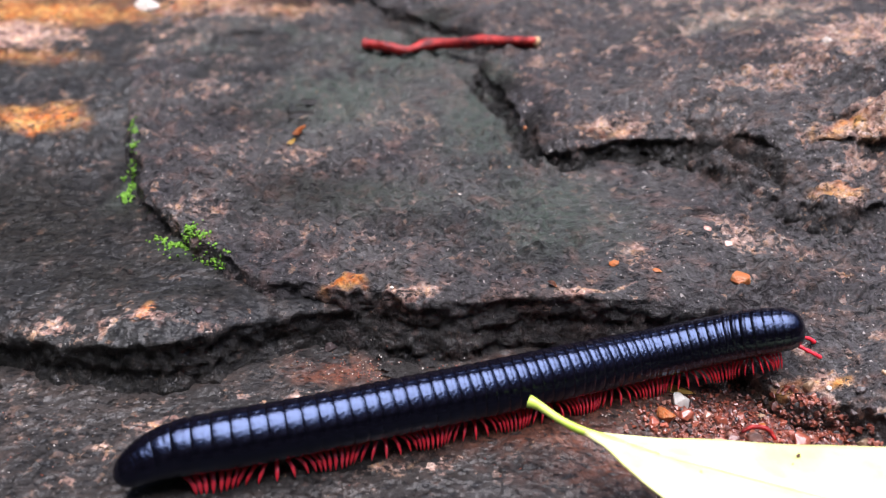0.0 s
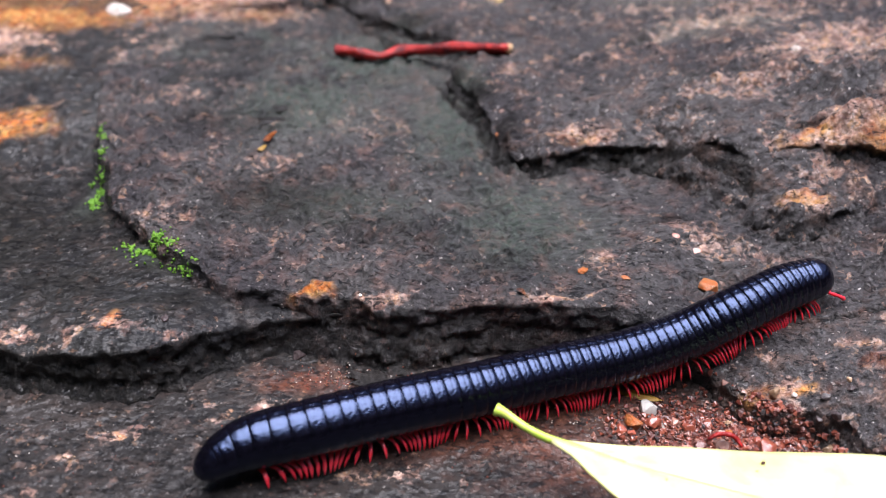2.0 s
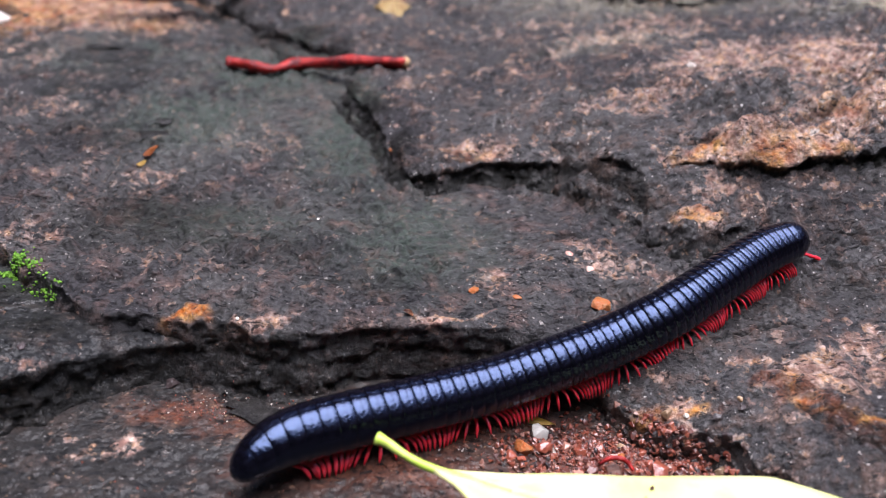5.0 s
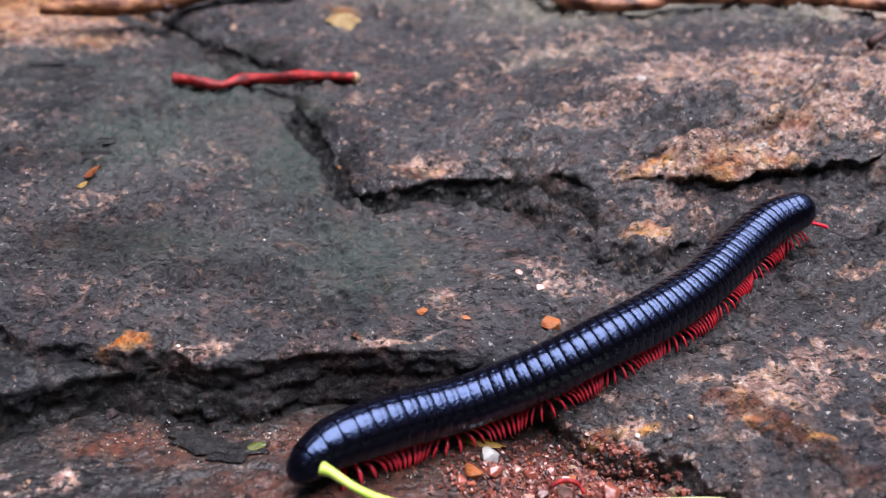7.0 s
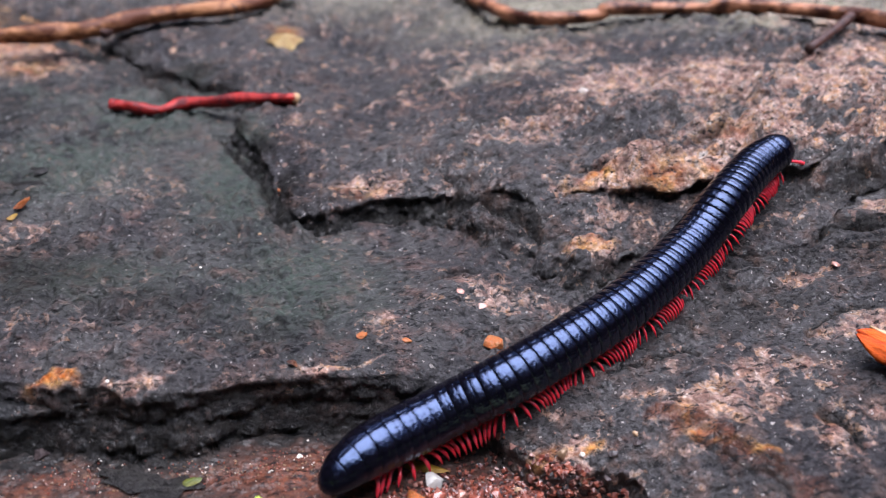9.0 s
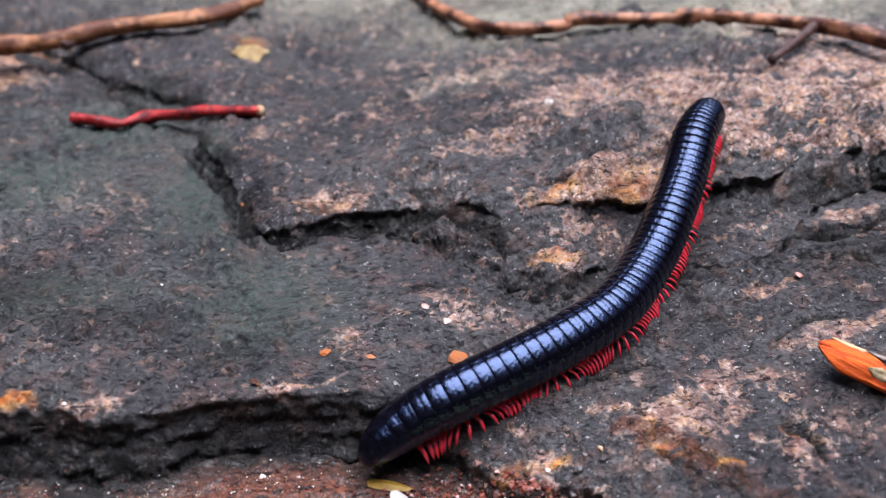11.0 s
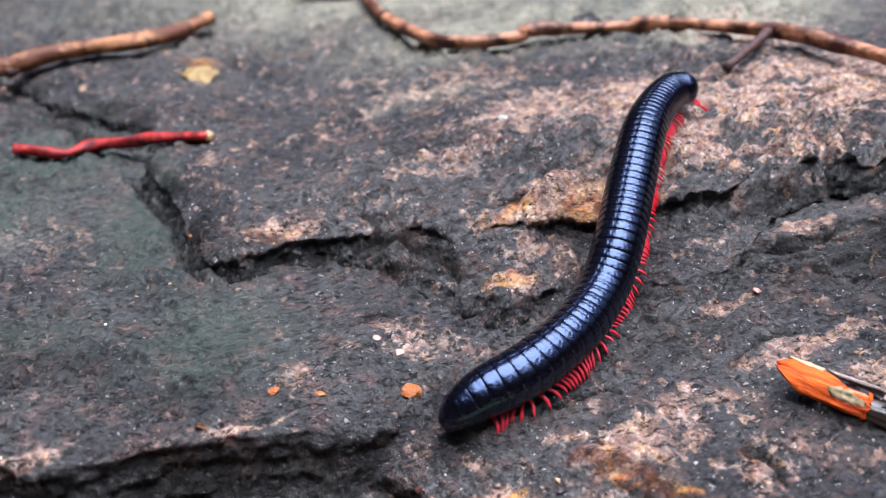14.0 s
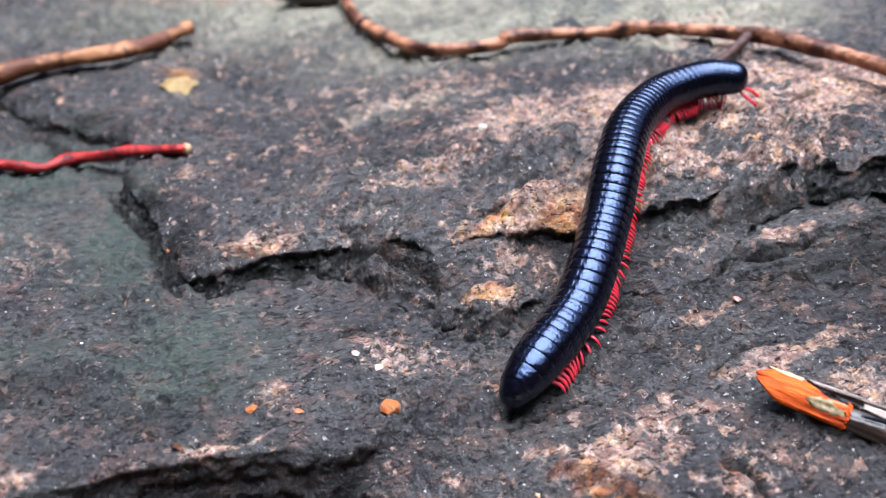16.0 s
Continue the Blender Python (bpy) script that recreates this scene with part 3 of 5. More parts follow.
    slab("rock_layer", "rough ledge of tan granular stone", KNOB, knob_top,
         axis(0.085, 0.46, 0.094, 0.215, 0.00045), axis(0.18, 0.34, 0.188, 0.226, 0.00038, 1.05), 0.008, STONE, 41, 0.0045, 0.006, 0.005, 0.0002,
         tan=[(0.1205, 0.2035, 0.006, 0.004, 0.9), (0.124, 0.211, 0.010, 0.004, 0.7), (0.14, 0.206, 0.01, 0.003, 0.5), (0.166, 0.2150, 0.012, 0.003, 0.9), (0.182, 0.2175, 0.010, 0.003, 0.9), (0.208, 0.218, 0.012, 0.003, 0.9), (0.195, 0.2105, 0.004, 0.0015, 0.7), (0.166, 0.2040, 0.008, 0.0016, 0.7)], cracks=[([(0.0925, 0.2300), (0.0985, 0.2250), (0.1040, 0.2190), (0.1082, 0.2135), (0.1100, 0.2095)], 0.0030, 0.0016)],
         dirt_shade=[(0.1005, 0.2215, 0.004, 0.003, 0.8), (0.1055, 0.2155, 0.003, 0.003, 0.8), (0.190, 0.2075, 0.030, 0.004, 0.85), (0.15, 0.203, 0.012, 0.004, 0.6)], face_shade=0.6,
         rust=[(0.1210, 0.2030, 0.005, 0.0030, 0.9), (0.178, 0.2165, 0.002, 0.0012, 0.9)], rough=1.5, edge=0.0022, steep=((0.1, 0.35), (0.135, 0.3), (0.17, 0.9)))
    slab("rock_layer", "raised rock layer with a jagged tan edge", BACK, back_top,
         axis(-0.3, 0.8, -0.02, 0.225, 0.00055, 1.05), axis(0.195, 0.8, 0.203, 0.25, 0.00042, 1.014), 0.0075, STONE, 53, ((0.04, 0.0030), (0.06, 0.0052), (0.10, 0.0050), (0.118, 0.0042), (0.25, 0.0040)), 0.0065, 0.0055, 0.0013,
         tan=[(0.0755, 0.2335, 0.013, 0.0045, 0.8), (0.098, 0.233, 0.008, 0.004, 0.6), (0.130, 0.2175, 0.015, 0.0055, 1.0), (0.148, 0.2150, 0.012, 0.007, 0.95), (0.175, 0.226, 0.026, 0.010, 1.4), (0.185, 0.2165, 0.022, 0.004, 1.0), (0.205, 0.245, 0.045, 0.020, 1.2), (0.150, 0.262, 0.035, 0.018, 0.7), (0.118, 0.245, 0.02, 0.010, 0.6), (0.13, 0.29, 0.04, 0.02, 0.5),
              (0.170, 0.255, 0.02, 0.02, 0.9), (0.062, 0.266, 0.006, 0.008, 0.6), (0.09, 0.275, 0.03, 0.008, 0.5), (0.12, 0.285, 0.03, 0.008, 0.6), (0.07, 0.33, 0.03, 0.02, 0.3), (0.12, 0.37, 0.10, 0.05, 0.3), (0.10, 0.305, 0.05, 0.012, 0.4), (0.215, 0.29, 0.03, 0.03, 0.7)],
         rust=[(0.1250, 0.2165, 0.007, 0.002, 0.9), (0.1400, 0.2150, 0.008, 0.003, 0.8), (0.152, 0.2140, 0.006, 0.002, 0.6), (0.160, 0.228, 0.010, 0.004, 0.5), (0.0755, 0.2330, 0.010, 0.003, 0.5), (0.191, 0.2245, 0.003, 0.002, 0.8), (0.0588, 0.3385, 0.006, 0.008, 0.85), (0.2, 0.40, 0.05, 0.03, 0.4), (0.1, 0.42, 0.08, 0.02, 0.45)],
         dirt_shade=[(0.0460, 0.2700, 0.004, 0.007, 1.0), (0.0520, 0.2590, 0.005, 0.007, 1.0), (0.0575, 0.2420, 0.0035, 0.007, 0.8), (0.031, 0.3115, 0.010, 0.006, 0.9), (0.012, 0.331, 0.010, 0.007, 0.8), (0.042, 0.303, 0.005, 0.004, 0.9), (-0.01, 0.355, 0.012, 0.008, 0.8)],
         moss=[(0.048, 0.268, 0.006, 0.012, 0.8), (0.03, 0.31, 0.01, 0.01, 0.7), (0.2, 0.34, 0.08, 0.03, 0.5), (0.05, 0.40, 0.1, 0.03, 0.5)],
         # broad far spots paint in the bright haze; the small last one is lichen
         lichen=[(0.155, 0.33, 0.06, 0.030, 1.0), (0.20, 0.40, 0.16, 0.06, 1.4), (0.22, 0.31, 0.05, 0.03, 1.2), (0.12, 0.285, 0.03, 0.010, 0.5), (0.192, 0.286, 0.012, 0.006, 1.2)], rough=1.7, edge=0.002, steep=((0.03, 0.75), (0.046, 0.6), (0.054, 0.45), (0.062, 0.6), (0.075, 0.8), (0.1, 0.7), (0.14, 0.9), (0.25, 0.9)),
         face_shade=1.3, cracks=[([(0.118, 0.2215), (0.126, 0.2195), (0.136, 0.2205)], 0.0016, 0.0009), ([(0.150, 0.2235), (0.162, 0.228), (0.170, 0.2285)], 0.0014, 0.0010), ([(0.196, 0.236), (0.215, 0.240)], 0.0014, 0.0010)])


rocks()


# unseen trees and undergrowth, added all round to block low sky, highest behind camera
def bank():
    m = plain("dark_undergrowth", (0.008, 0.011, 0.005), 0.9, (0.032, 0.044, 0.018), 9, 0.02)
    bm = bmesh.new()
    rows = []
    for k in range(9):
        lift = k / 8
        row = []
        for i in range(48):
            a = 2 * math.pi * i / 48
            r = 3.0 - 0.5 * lift ** 2 + 0.12 * float(fbm(i * 0.7, k * 0.7, 3, 2, 5))
            top = radians(np.interp(math.degrees(a), (0, 30, 60, 90, 120, 150, 180, 225, 270, 315, 360), (36, 29, 26, 36, 46, 52, 55, 58, 60, 54, 36)))
            tall = 2.5 * math.tan(top) * (1 + 0.12 * float(fbm(math.cos(a) * 4, math.sin(a) * 4, 1, 3, 9)))
            row.append(bm.verts.new((0.08 + r * math.cos(a), r * math.sin(a), -0.06 + (tall + 0.06) * lift)))
        rows.append(row)
    for r0, r1 in zip(rows, rows[1:]):
        for i in range(48):
            j = (i + 1) % 48
            bm.faces.new((r0[i], r0[j], r1[j], r1[i]))
    me = bpy.data.meshes.new("backdrop")
    bm.to_mesh(me)
    bm.free()
    me.materials.append(m)
    thick = new("backdrop", me)
    thick.modifiers.new("thickness", "SOLIDIFY").thickness = 0.05
    tagged(thick, "unseen dark bank of undergrowth added round the rock to block low sky", "backdrop", kind="structure")


bank()


# ---- things ----
def part(name, bm, mat, parent=None, label="", smooth_faces=True):
    me = bpy.data.meshes.new(name)
    bm.to_mesh(me)
    bm.free()
    me.materials.append(mat)
    if smooth_faces:
        me.polygons.foreach_set("use_smooth", np.ones(len(me.polygons), bool))
    ob = new(name, me)
    ob.parent = parent
    return tagged(ob, label)


def empty(name, place=(0, 0, 0)):
    ob = new(name)
    ob.empty_display_size = 0.005
    ob.location = place
    return ob


def tube(bm, points, radii, seg=10, lumpy=0.0, seed=0, cap=True):
    """A tapering round stem along points."""
    p = np.array(points, float)
    radii = np.interp(np.linspace(0, 1, len(p)), np.linspace(0, 1, len(radii)), radii)
    t = np.gradient(p, axis=0)
    t /= np.linalg.norm(t, axis=1)[:, None] + 1e-12
    ref = np.array((0.0, 0.0, 1.0)) if abs(t[0, 2]) < 0.9 else np.array((1.0, 0.0, 0.0))
    rings = []
    for k in range(len(p)):
        a = np.cross(t[k], ref)
        a /= np.linalg.norm(a)
        b = np.cross(a, t[k])
        ring = []
        for i in range(seg):
            ang = 2 * math.pi * i / seg
            r = radii[k] * (1 + lumpy * float(fbm(np.cos(ang) * 1.3 + k * 0.35, np.sin(ang) * 1.3, seed, 2, seed)))
            ring.append(bm.verts.new(p[k] + r * (math.cos(ang) * a + math.sin(ang) * b)))
        rings.append(ring)
    for r0, r1 in zip(rings, rings[1:]):
        for i in range(seg):
            bm.faces.new((r0[i], r0[(i + 1) % seg], r1[(i + 1) % seg], r1[i]))
    if cap:
        bm.faces.new(rings[0][::-1])
        bm.faces.new(rings[-1])
    return bm


def pebble_mesh(seed, flat=0.7, n=16):
    rng = np.random.RandomState(seed)
    v = rng.normal(size=(n, 3))
    v /= np.linalg.norm(v, axis=1)[:, None]
    v *= rng.uniform(0.8, 1.1, (n, 1)) * np.array((1.0, rng.uniform(0.7, 1.0), flat))
    bm = bmesh.new()
    for q in v:
        bm.verts.new(q)
    made = bmesh.ops.convex_hull(bm, input=bm.verts)
    bmesh.ops.delete(bm, geom=[g for g in made["geom_interior"] if isinstance(g, bmesh.types.BMVert)], context="VERTS")
    bmesh.ops.bevel(bm, geom=bm.edges[:], offset=0.05, segments=1, affect="EDGES", profile=0.6)
    bmesh.ops.triangulate(bm, faces=bm.faces[:])
    return bm


def shell_material():
    """Black polished horn with tiny dimples; the sky's blue is tinted into its sheen."""
    m, nodes, links, bsdf = material("glossy_black_shell")
    at = nodes.new("ShaderNodeTexCoord").outputs["Object"]
    n = noise_node(nodes, links, 900, 4, 0.6, at)
    links.new(ramp(nodes, links, n, (0.35, (0.0012, 0.0010, 0.0022)), (0.65, (0.0030, 0.0024, 0.0050))), bsdf.inputs["Base Color"])
    put(links, ramp(nodes, links, n, (0.35, 0.11), (0.65, 0.25)), bsdf.inputs["Roughness"])
    bsdf.inputs["IOR"].default_value = 1.5
    bsdf.inputs["Specular IOR Level"].default_value = 0.74
    bsdf.inputs["Specular Tint"].default_value = (0.42, 0.57, 1.0, 1)
    h = maths(nodes, links, "ADD", noise_node(nodes, links, 1500, 3, 0.6, at), maths(nodes, links, "MULTIPLY", noise_node(nodes, links, 560, 3, 0.5, at), 1.8))
    links.new(bump(nodes, links, h, 0.00009, 1.0), bsdf.inputs["Normal"])
    return m


SHELL = shell_material()
LEG_RED = plain("red_leg", (0.80, 0.055, 0.085), 0.25, (0.52, 0.018, 0.032), 700)
LEAF_YELLOW = plain("pale_yellow_leaf", (0.70, 0.68, 0.34), 0.40, (0.58, 0.60, 0.20), 90, 0.0005)
STEM_GREEN = plain("lime_green_stem", (0.42, 0.62, 0.05), 0.4, (0.56, 0.66, 0.14), 120)
BARK_BROWN = plain("brown_twig_bark", (0.10, 0.030, 0.012), 0.6, (0.38, 0.165, 0.070), 150, 0.0010, 0.0, (0.42, 0.62))
BARK_DARK = plain("dark_twig_bark", (0.060, 0.018, 0.010), 0.5, (0.44, 0.19, 0.10), 130, 0.0010, 0.0, (0.42, 0.60))
TWIG_RED = plain("red_twig_bark", (0.070, 0.003, 0.006), 0.45, (0.42, 0.022, 0.016), 320, 0.0006, 0.0)
for _socket, _value in (("Subsurface Weight", 0.45), ("Subsurface Radius", (1.0, 0.25, 0.25)), ("Subsurface Scale", 0.0016)):
    LEG_RED.node_tree.nodes["Principled BSDF"].inputs[_socket].default_value = _value
for _bark in (TWIG_RED, BARK_BROWN, BARK_DARK):
    _bark.node_tree.nodes["Principled BSDF"].inputs["Specular IOR Level"].default_value = 0.3
PALE_WOOD = plain("pale_wood", (0.55, 0.36, 0.19), 0.6, (0.42, 0.26, 0.13), 400)

# ---- the millipede ----
RINGS = 54
BODY_RADIUS = 0.00525
BODY = [
    (0, [(-18.3, 134.8, -7.0), (-12.3, 138.6, -7.0), (-2.4, 141.3, -7.0), (11.7, 145.2, -7.0), (26.3, 149.7, -7.0), (41.6, 154.3, -7.0), (57.7, 159.5, -7.0), (74.6, 164.9, -7.0), (87.3, 165.7, -3.8), (93.9, 164.5, -0.8), (99.8, 164.0, 0.8)]),
    (1.5, [(-4.3, 137.4, -7.0), (1.4, 141.6, -7.0), (11.5, 145.0, -7.0), (26.0, 150.0, -7.0), (41.2, 154.8, -7.0), (57.4, 160.4, -7.0), (72.1, 164.8, -7.0), (83.5, 168.0, -5.3), (94.0, 169.8, -0.1), (103.3, 173.1, 2.6), (111.3, 174.9, 4.4)]),
    (3.5, [(13.7, 142.4, -7.0), (19.2, 146.1, -7.0), (28.3, 149.7, -7.0), (42.7, 155.1, -7.0), (57.1, 160.0, -7.0), (71.3, 164.9, -7.0), (82.4, 167.9, -5.6), (92.8, 169.2, -0.8), (104.2, 173.4, 2.9), (115.2, 178.1, 5.6), (125.0, 181.6, 8.0)]),
    (6.5, [(41.3, 150.4, -7.0), (47.3, 156.7, -7.0), (57.2, 160.5, -7.0), (71.8, 164.4, -7.0), (84.7, 167.3, -4.8), (97.3, 169.4, 1.0), (109.1, 174.3, 3.9), (119.4, 179.4, 6.6), (129.8, 187.2, 9.6), (138.3, 193.2, 12.2), (145.5, 195.0, 14.6)]),
    (7, [(45.8, 152.3, -7.0), (51.9, 157.2, -7.0), (63.1, 161.9, -7.0), (77.0, 166.3, -6.8), (89.7, 168.2, -2.4), (101.7, 171.4, 2.1), (113.7, 176.0, 5.1), (124.3, 181.6, 7.9), (135.3, 190.0, 11.1), (143.0, 194.9, 14.1), (150.3, 196.9, 16.7)]),
    (8, [(55.3, 156.1, -7.0), (59.5, 158.9, -7.0), (68.2, 162.4, -7.0), (80.2, 167.5, -6.1), (91.9, 169.6, -0.8), (103.3, 173.1, 2.6), (115.4, 177.7, 5.6), (126.4, 184.0, 8.6), (138.9, 192.8, 12.4), (148.6, 197.3, 16.8), (155.8, 199.7, 18.4), (158.1, 198.1, 18.5)]),
    (9, [(61.7, 155.9, -7.0), (68.7, 161.1, -7.0), (81.6, 167.3, -5.9), (93.1, 169.0, -0.7), (104.5, 173.1, 2.9), (117.0, 178.9, 6.1), (128.3, 186.0, 9.2), (139.5, 194.4, 13.1), (147.8, 200.6, 18.8), (157.4, 208.7, 22.2), (164.2, 211.8, 25.0)]),
    (11.5, [(79.1, 167.3, -6.5), (85.9, 170.5, -4.1), (96.3, 171.9, 1.0), (107.7, 175.0, 3.7), (118.6, 178.6, 6.4), (129.6, 184.7, 9.3), (139.1, 195.1, 13.5), (145.1, 203.2, 19.4), (151.3, 213.7, 24.7), (155.0, 220.7, 29.6), (161.6, 229.6, 31.3)]),
    (12.5, [(87.7, 169.0, -3.4), (95.2, 171.2, 0.5), (106.3, 173.9, 3.3), (116.1, 176.1, 5.5), (125.9, 180.9, 8.1), (135.0, 190.3, 11.0), (141.1, 198.4, 16.5), (148.6, 210.1, 22.0), (154.3, 220.2, 29.3), (161.1, 230.8, 31.1), (168.1, 235.5, 32.3)]),
    (13.5, [(96.1, 171.3, 0.7), (100.3, 172.4, 2.1), (108.1, 174.2, 3.8), (117.6, 177.6, 6.2), (127.2, 183.0, 8.6), (135.6, 190.4, 11.1), (141.0, 197.4, 15.7), (146.0, 205.8, 20.0), (150.8, 214.1, 24.9), (156.1, 223.3, 29.9), (165.2, 235.4, 32.0), (170.2, 240.6, 32.8)]),
    (14.5, [(102.7, 171.2, 2.3), (109.7, 174.8, 4.1), (119.2, 177.7, 6.4), (129.4, 184.6, 9.2), (137.3, 193.7, 12.3), (142.8, 201.9, 18.9), (149.8, 214.5, 25.1), (157.1, 226.0, 30.6), (166.7, 237.5, 32.0), (174.4, 242.2, 33.2), (178.9, 239.6, 34.0)]),
    (16, [(115.7, 174.4, 5.3), (122.6, 179.7, 7.3), (133.1, 188.8, 10.5), (140.1, 197.4, 15.5), (147.1, 208.2, 20.8), (152.0, 216.6, 26.9), (159.9, 228.9, 31.0), (171.4, 240.1, 32.7), (180.4, 243.6, 34.2), (187.7, 244.0, 35.4), (193.0, 240.7, 36.4)]),
]


def along(points, fractions):
    """Places and headings at fractions of a smooth curve's length."""
    c = spline(points, 14)
    s = np.concatenate([[0], np.cumsum(np.linalg.norm(np.diff(c, axis=0), axis=1))])
    s /= s[-1]
    return np.stack([np.interp(fractions, s, c[:, i]) for i in range(3)], 1)


def body_places(t):
    """The centres of the body's stations at a time, tail to head."""
    times = [row[0] for row in BODY]
    i = int(np.clip(np.searchsorted(times, t) - 1, 0, len(times) - 2))
    u = (t - times[i]) / (times[i + 1] - times[i])
    ends = (times[i + 1] - times[i])
    p1, p2 = STATIONS[i], STATIONS[i + 1]
    m1 = (p2 - STATIONS[i - 1]) / (times[i + 1] - times[i - 1]) if i else (p2 - p1) / ends
    m2 = (STATIONS[i + 2] - p1) / (times[i + 2] - times[i]) if i + 2 < len(times) else (p2 - p1) / ends
    return ((2 * u ** 3 - 3 * u * u + 1) * p1 + (u ** 3 - 2 * u * u + u) * ends * m1 + (3 * u * u - 2 * u ** 3) * p2 + (u ** 3 - u * u) * ends * m2)


WIDTHS = np.interp(np.arange(RINGS + 1), (0, 3, 8, 15, 25, 45, 54), (1.65, 1.55, 1.36, 1.16, 1.0, 0.86, 0.68))
FRACTIONS = np.concatenate([[0], np.cumsum(WIDTHS)]) / WIDTHS.sum()
STATIONS = [along(np.array(row[1]) / 1000, FRACTIONS) for row in BODY]


def taper(k):
    """How full the body is at place k: it narrows to the tail."""
    return float(np.interp(k, (0.4, 1.5, 2.5, 3.5, 5.0), (0.64, 0.82, 0.92, 0.97, 1.0)))


def girth(k):
    """The radius of ring k towards the head."""
    f = k / (RINGS + 1)
    return BODY_RADIUS * (1 - 0.12 * max(0, (f - 0.55) / 0.45)) * (1 - 0.10 * max(0, (k - RINGS + 4) / 4) ** 1.5)


def lathe(bm, profile, seg=36, squash=1.0):
    """A shell turned about the x axis; a fine seam runs along the back."""
    rows = []
    for x, r in profile:
        row = []
        for i in range(seg):
            a = 2 * math.pi * i / seg
            q = r * (1 - 0.013 * math.exp(-((a - 0.5 * math.pi) / 0.075) ** 2) - 0.004 * math.cos(9 * a))
            row.append(bm.verts.new((x, q * math.cos(a), q * math.sin(a) * (squash if math.sin(a) < 0 else 1))))
        rows.append(row)
    for r0, r1 in zip(rows, rows[1:]):
        for i in range(seg):
            bm.faces.new((r0[i], r1[i], r1[(i + 1) % seg], r0[(i + 1) % seg]))
    return rows


def ring_mesh(spacing, k=None):
    """One ring of the shell; those near the tail (k given) narrow backwards and keep low."""
    bm = bmesh.new()
    p = spacing
    lathe(bm, [(-0.47 * p, 0.90), (-0.515 * p, 0.950), (-0.50 * p, 0.976), (-0.44 * p, 0.993), (-0.32 * p, 1.003), (-0.14 * p, 1.008), (0.02 * p, 1.007), (0.06 * p, 1.001), (0.11 * p, 1.003), (0.26 * p, 0.998), (0.40 * p, 0.989), (0.48 * p, 0.975), (0.80 * p, 0.942)], 96, 0.9)
    for v in bm.verts:
        full = 1.0 if k is None else taper(k + v.co.x / p)
        v.co.y *= BODY_RADIUS * full
        v.co.z = BODY_RADIUS * (v.co.z * full - 0.45 * (1 - full))
    return bm


def leg_mesh(side):
    bm = bmesh.new()
    pts = spline([(0, 0, 0), (0.0001, side * 0.0011, -0.0004), (0.0001, side * 0.0020, -0.0010), (0.0, side * 0.0026, -0.0019), (-0.0001, side * 0.0029, -0.0030)], 3)
    tube(bm, pts, (0.00032, 0.00037, 0.00026, 0.00031, 0.00022, 0.00008), 7)
    return bm


def millipede():
    body = tagged(empty("millipede"), "glossy black millipede with many red legs walking on rock", "millipede")
    spacing = 0.1215 / (RINGS + 1)
    ring_data = None
    leg_data = {}
    rings, legs = [], []
    for k in range(1, RINGS + 1):
        if k < 6:
            ob = part("ring", ring_mesh(spacing, k), SHELL, body)
        elif ring_data is None:
            ob = part("ring", ring_mesh(spacing), SHELL, body)
            ring_data = ob.data
        else:
            ob = new("ring", ring_data)
            ob.parent = body
        g = girth(k) / BODY_RADIUS
        ob.scale = (WIDTHS[k] / WIDTHS.mean() * 1.02, g, g)
        rings.append((k, ob))
        if k < 3 or k > RINGS - 1:
            continue
        for pair in (0, 1):
            for side in (-1, 1):
                if side not in leg_data:
                    leg = part("leg", leg_mesh(side), LEG_RED, ob, "thin red jointed leg")
                    leg_data[side] = leg.data
                else:
                    leg = new("leg", leg_data[side])
                    leg.parent = ob
                base = Vector((spacing * (0.22 - 0.5 * pair), side * 0.0020, -0.80 * BODY_RADIUS))
                legs.append((k, pair, side, leg, base))
    # tail cap
    bm = bmesh.new()
    cap = [(-0.0016, 0.02), (-0.0015, 0.15), (-0.0011, 0.30), (-0.0004, 0.44), (0.0005, 0.54), (0.0015, 0.62), (0.0024, 0.67), (0.0036, 0.66)]
    lathe(bm, [(x, r * BODY_RADIUS) for x, r in cap], 40, 0.95)
    bmesh.ops.holes_fill(bm, edges=[e for e in bm.edges if e.is_boundary])
    for v in bm.verts:
        full = float(np.interp(v.co.x, [x for x, r in cap], [r for x, r in cap]))
        v.co.z -= 0.45 * BODY_RADIUS * (1 - max(0.35, full))
    tail = part("tail_cap", bm, SHELL, body)
    # collar and head
    bm = bmesh.new()
    g1 = girth(RINGS)
    lathe(bm, [(-0.0030, 0.955 * g1), (-0.0018, 0.99 * g1), (-0.0006, 0.96 * g1), (0.0006, 0.86 * g1), (0.0015, 0.70 * g1), (0.0021, 0.48 * g1), (0.0024, 0.22 * g1), (0.00245, 0.03 * g1)], 30, 0.95)
    bmesh.ops.holes_fill(bm, edges=[e for e in bm.edges if e.is_boundary])
    head = part("head", bm, SHELL, body)
    for side in (-1, 1):
        bm = bmesh.new()
        tube(bm, spline([(0.0008, side * 0.0012, -0.0032), (0.0024, side * 0.0019, -0.0041), (0.0038, side * 0.0022, -0.0051), (0.0048, side * 0.0021, -0.0062)], 6), (0.00026, 0.00042, 0.00028, 0.00044, 0.0003, 0.00046, 0.00032, 0.00046, 0.0003), 8, 0.2, 4)
        part("antenna", bm, LEG_RED, head, "beaded red antenna")
    return rings, legs, tail, head


RING_OBJECTS, LEG_OBJECTS, TAIL, HEAD = millipede()


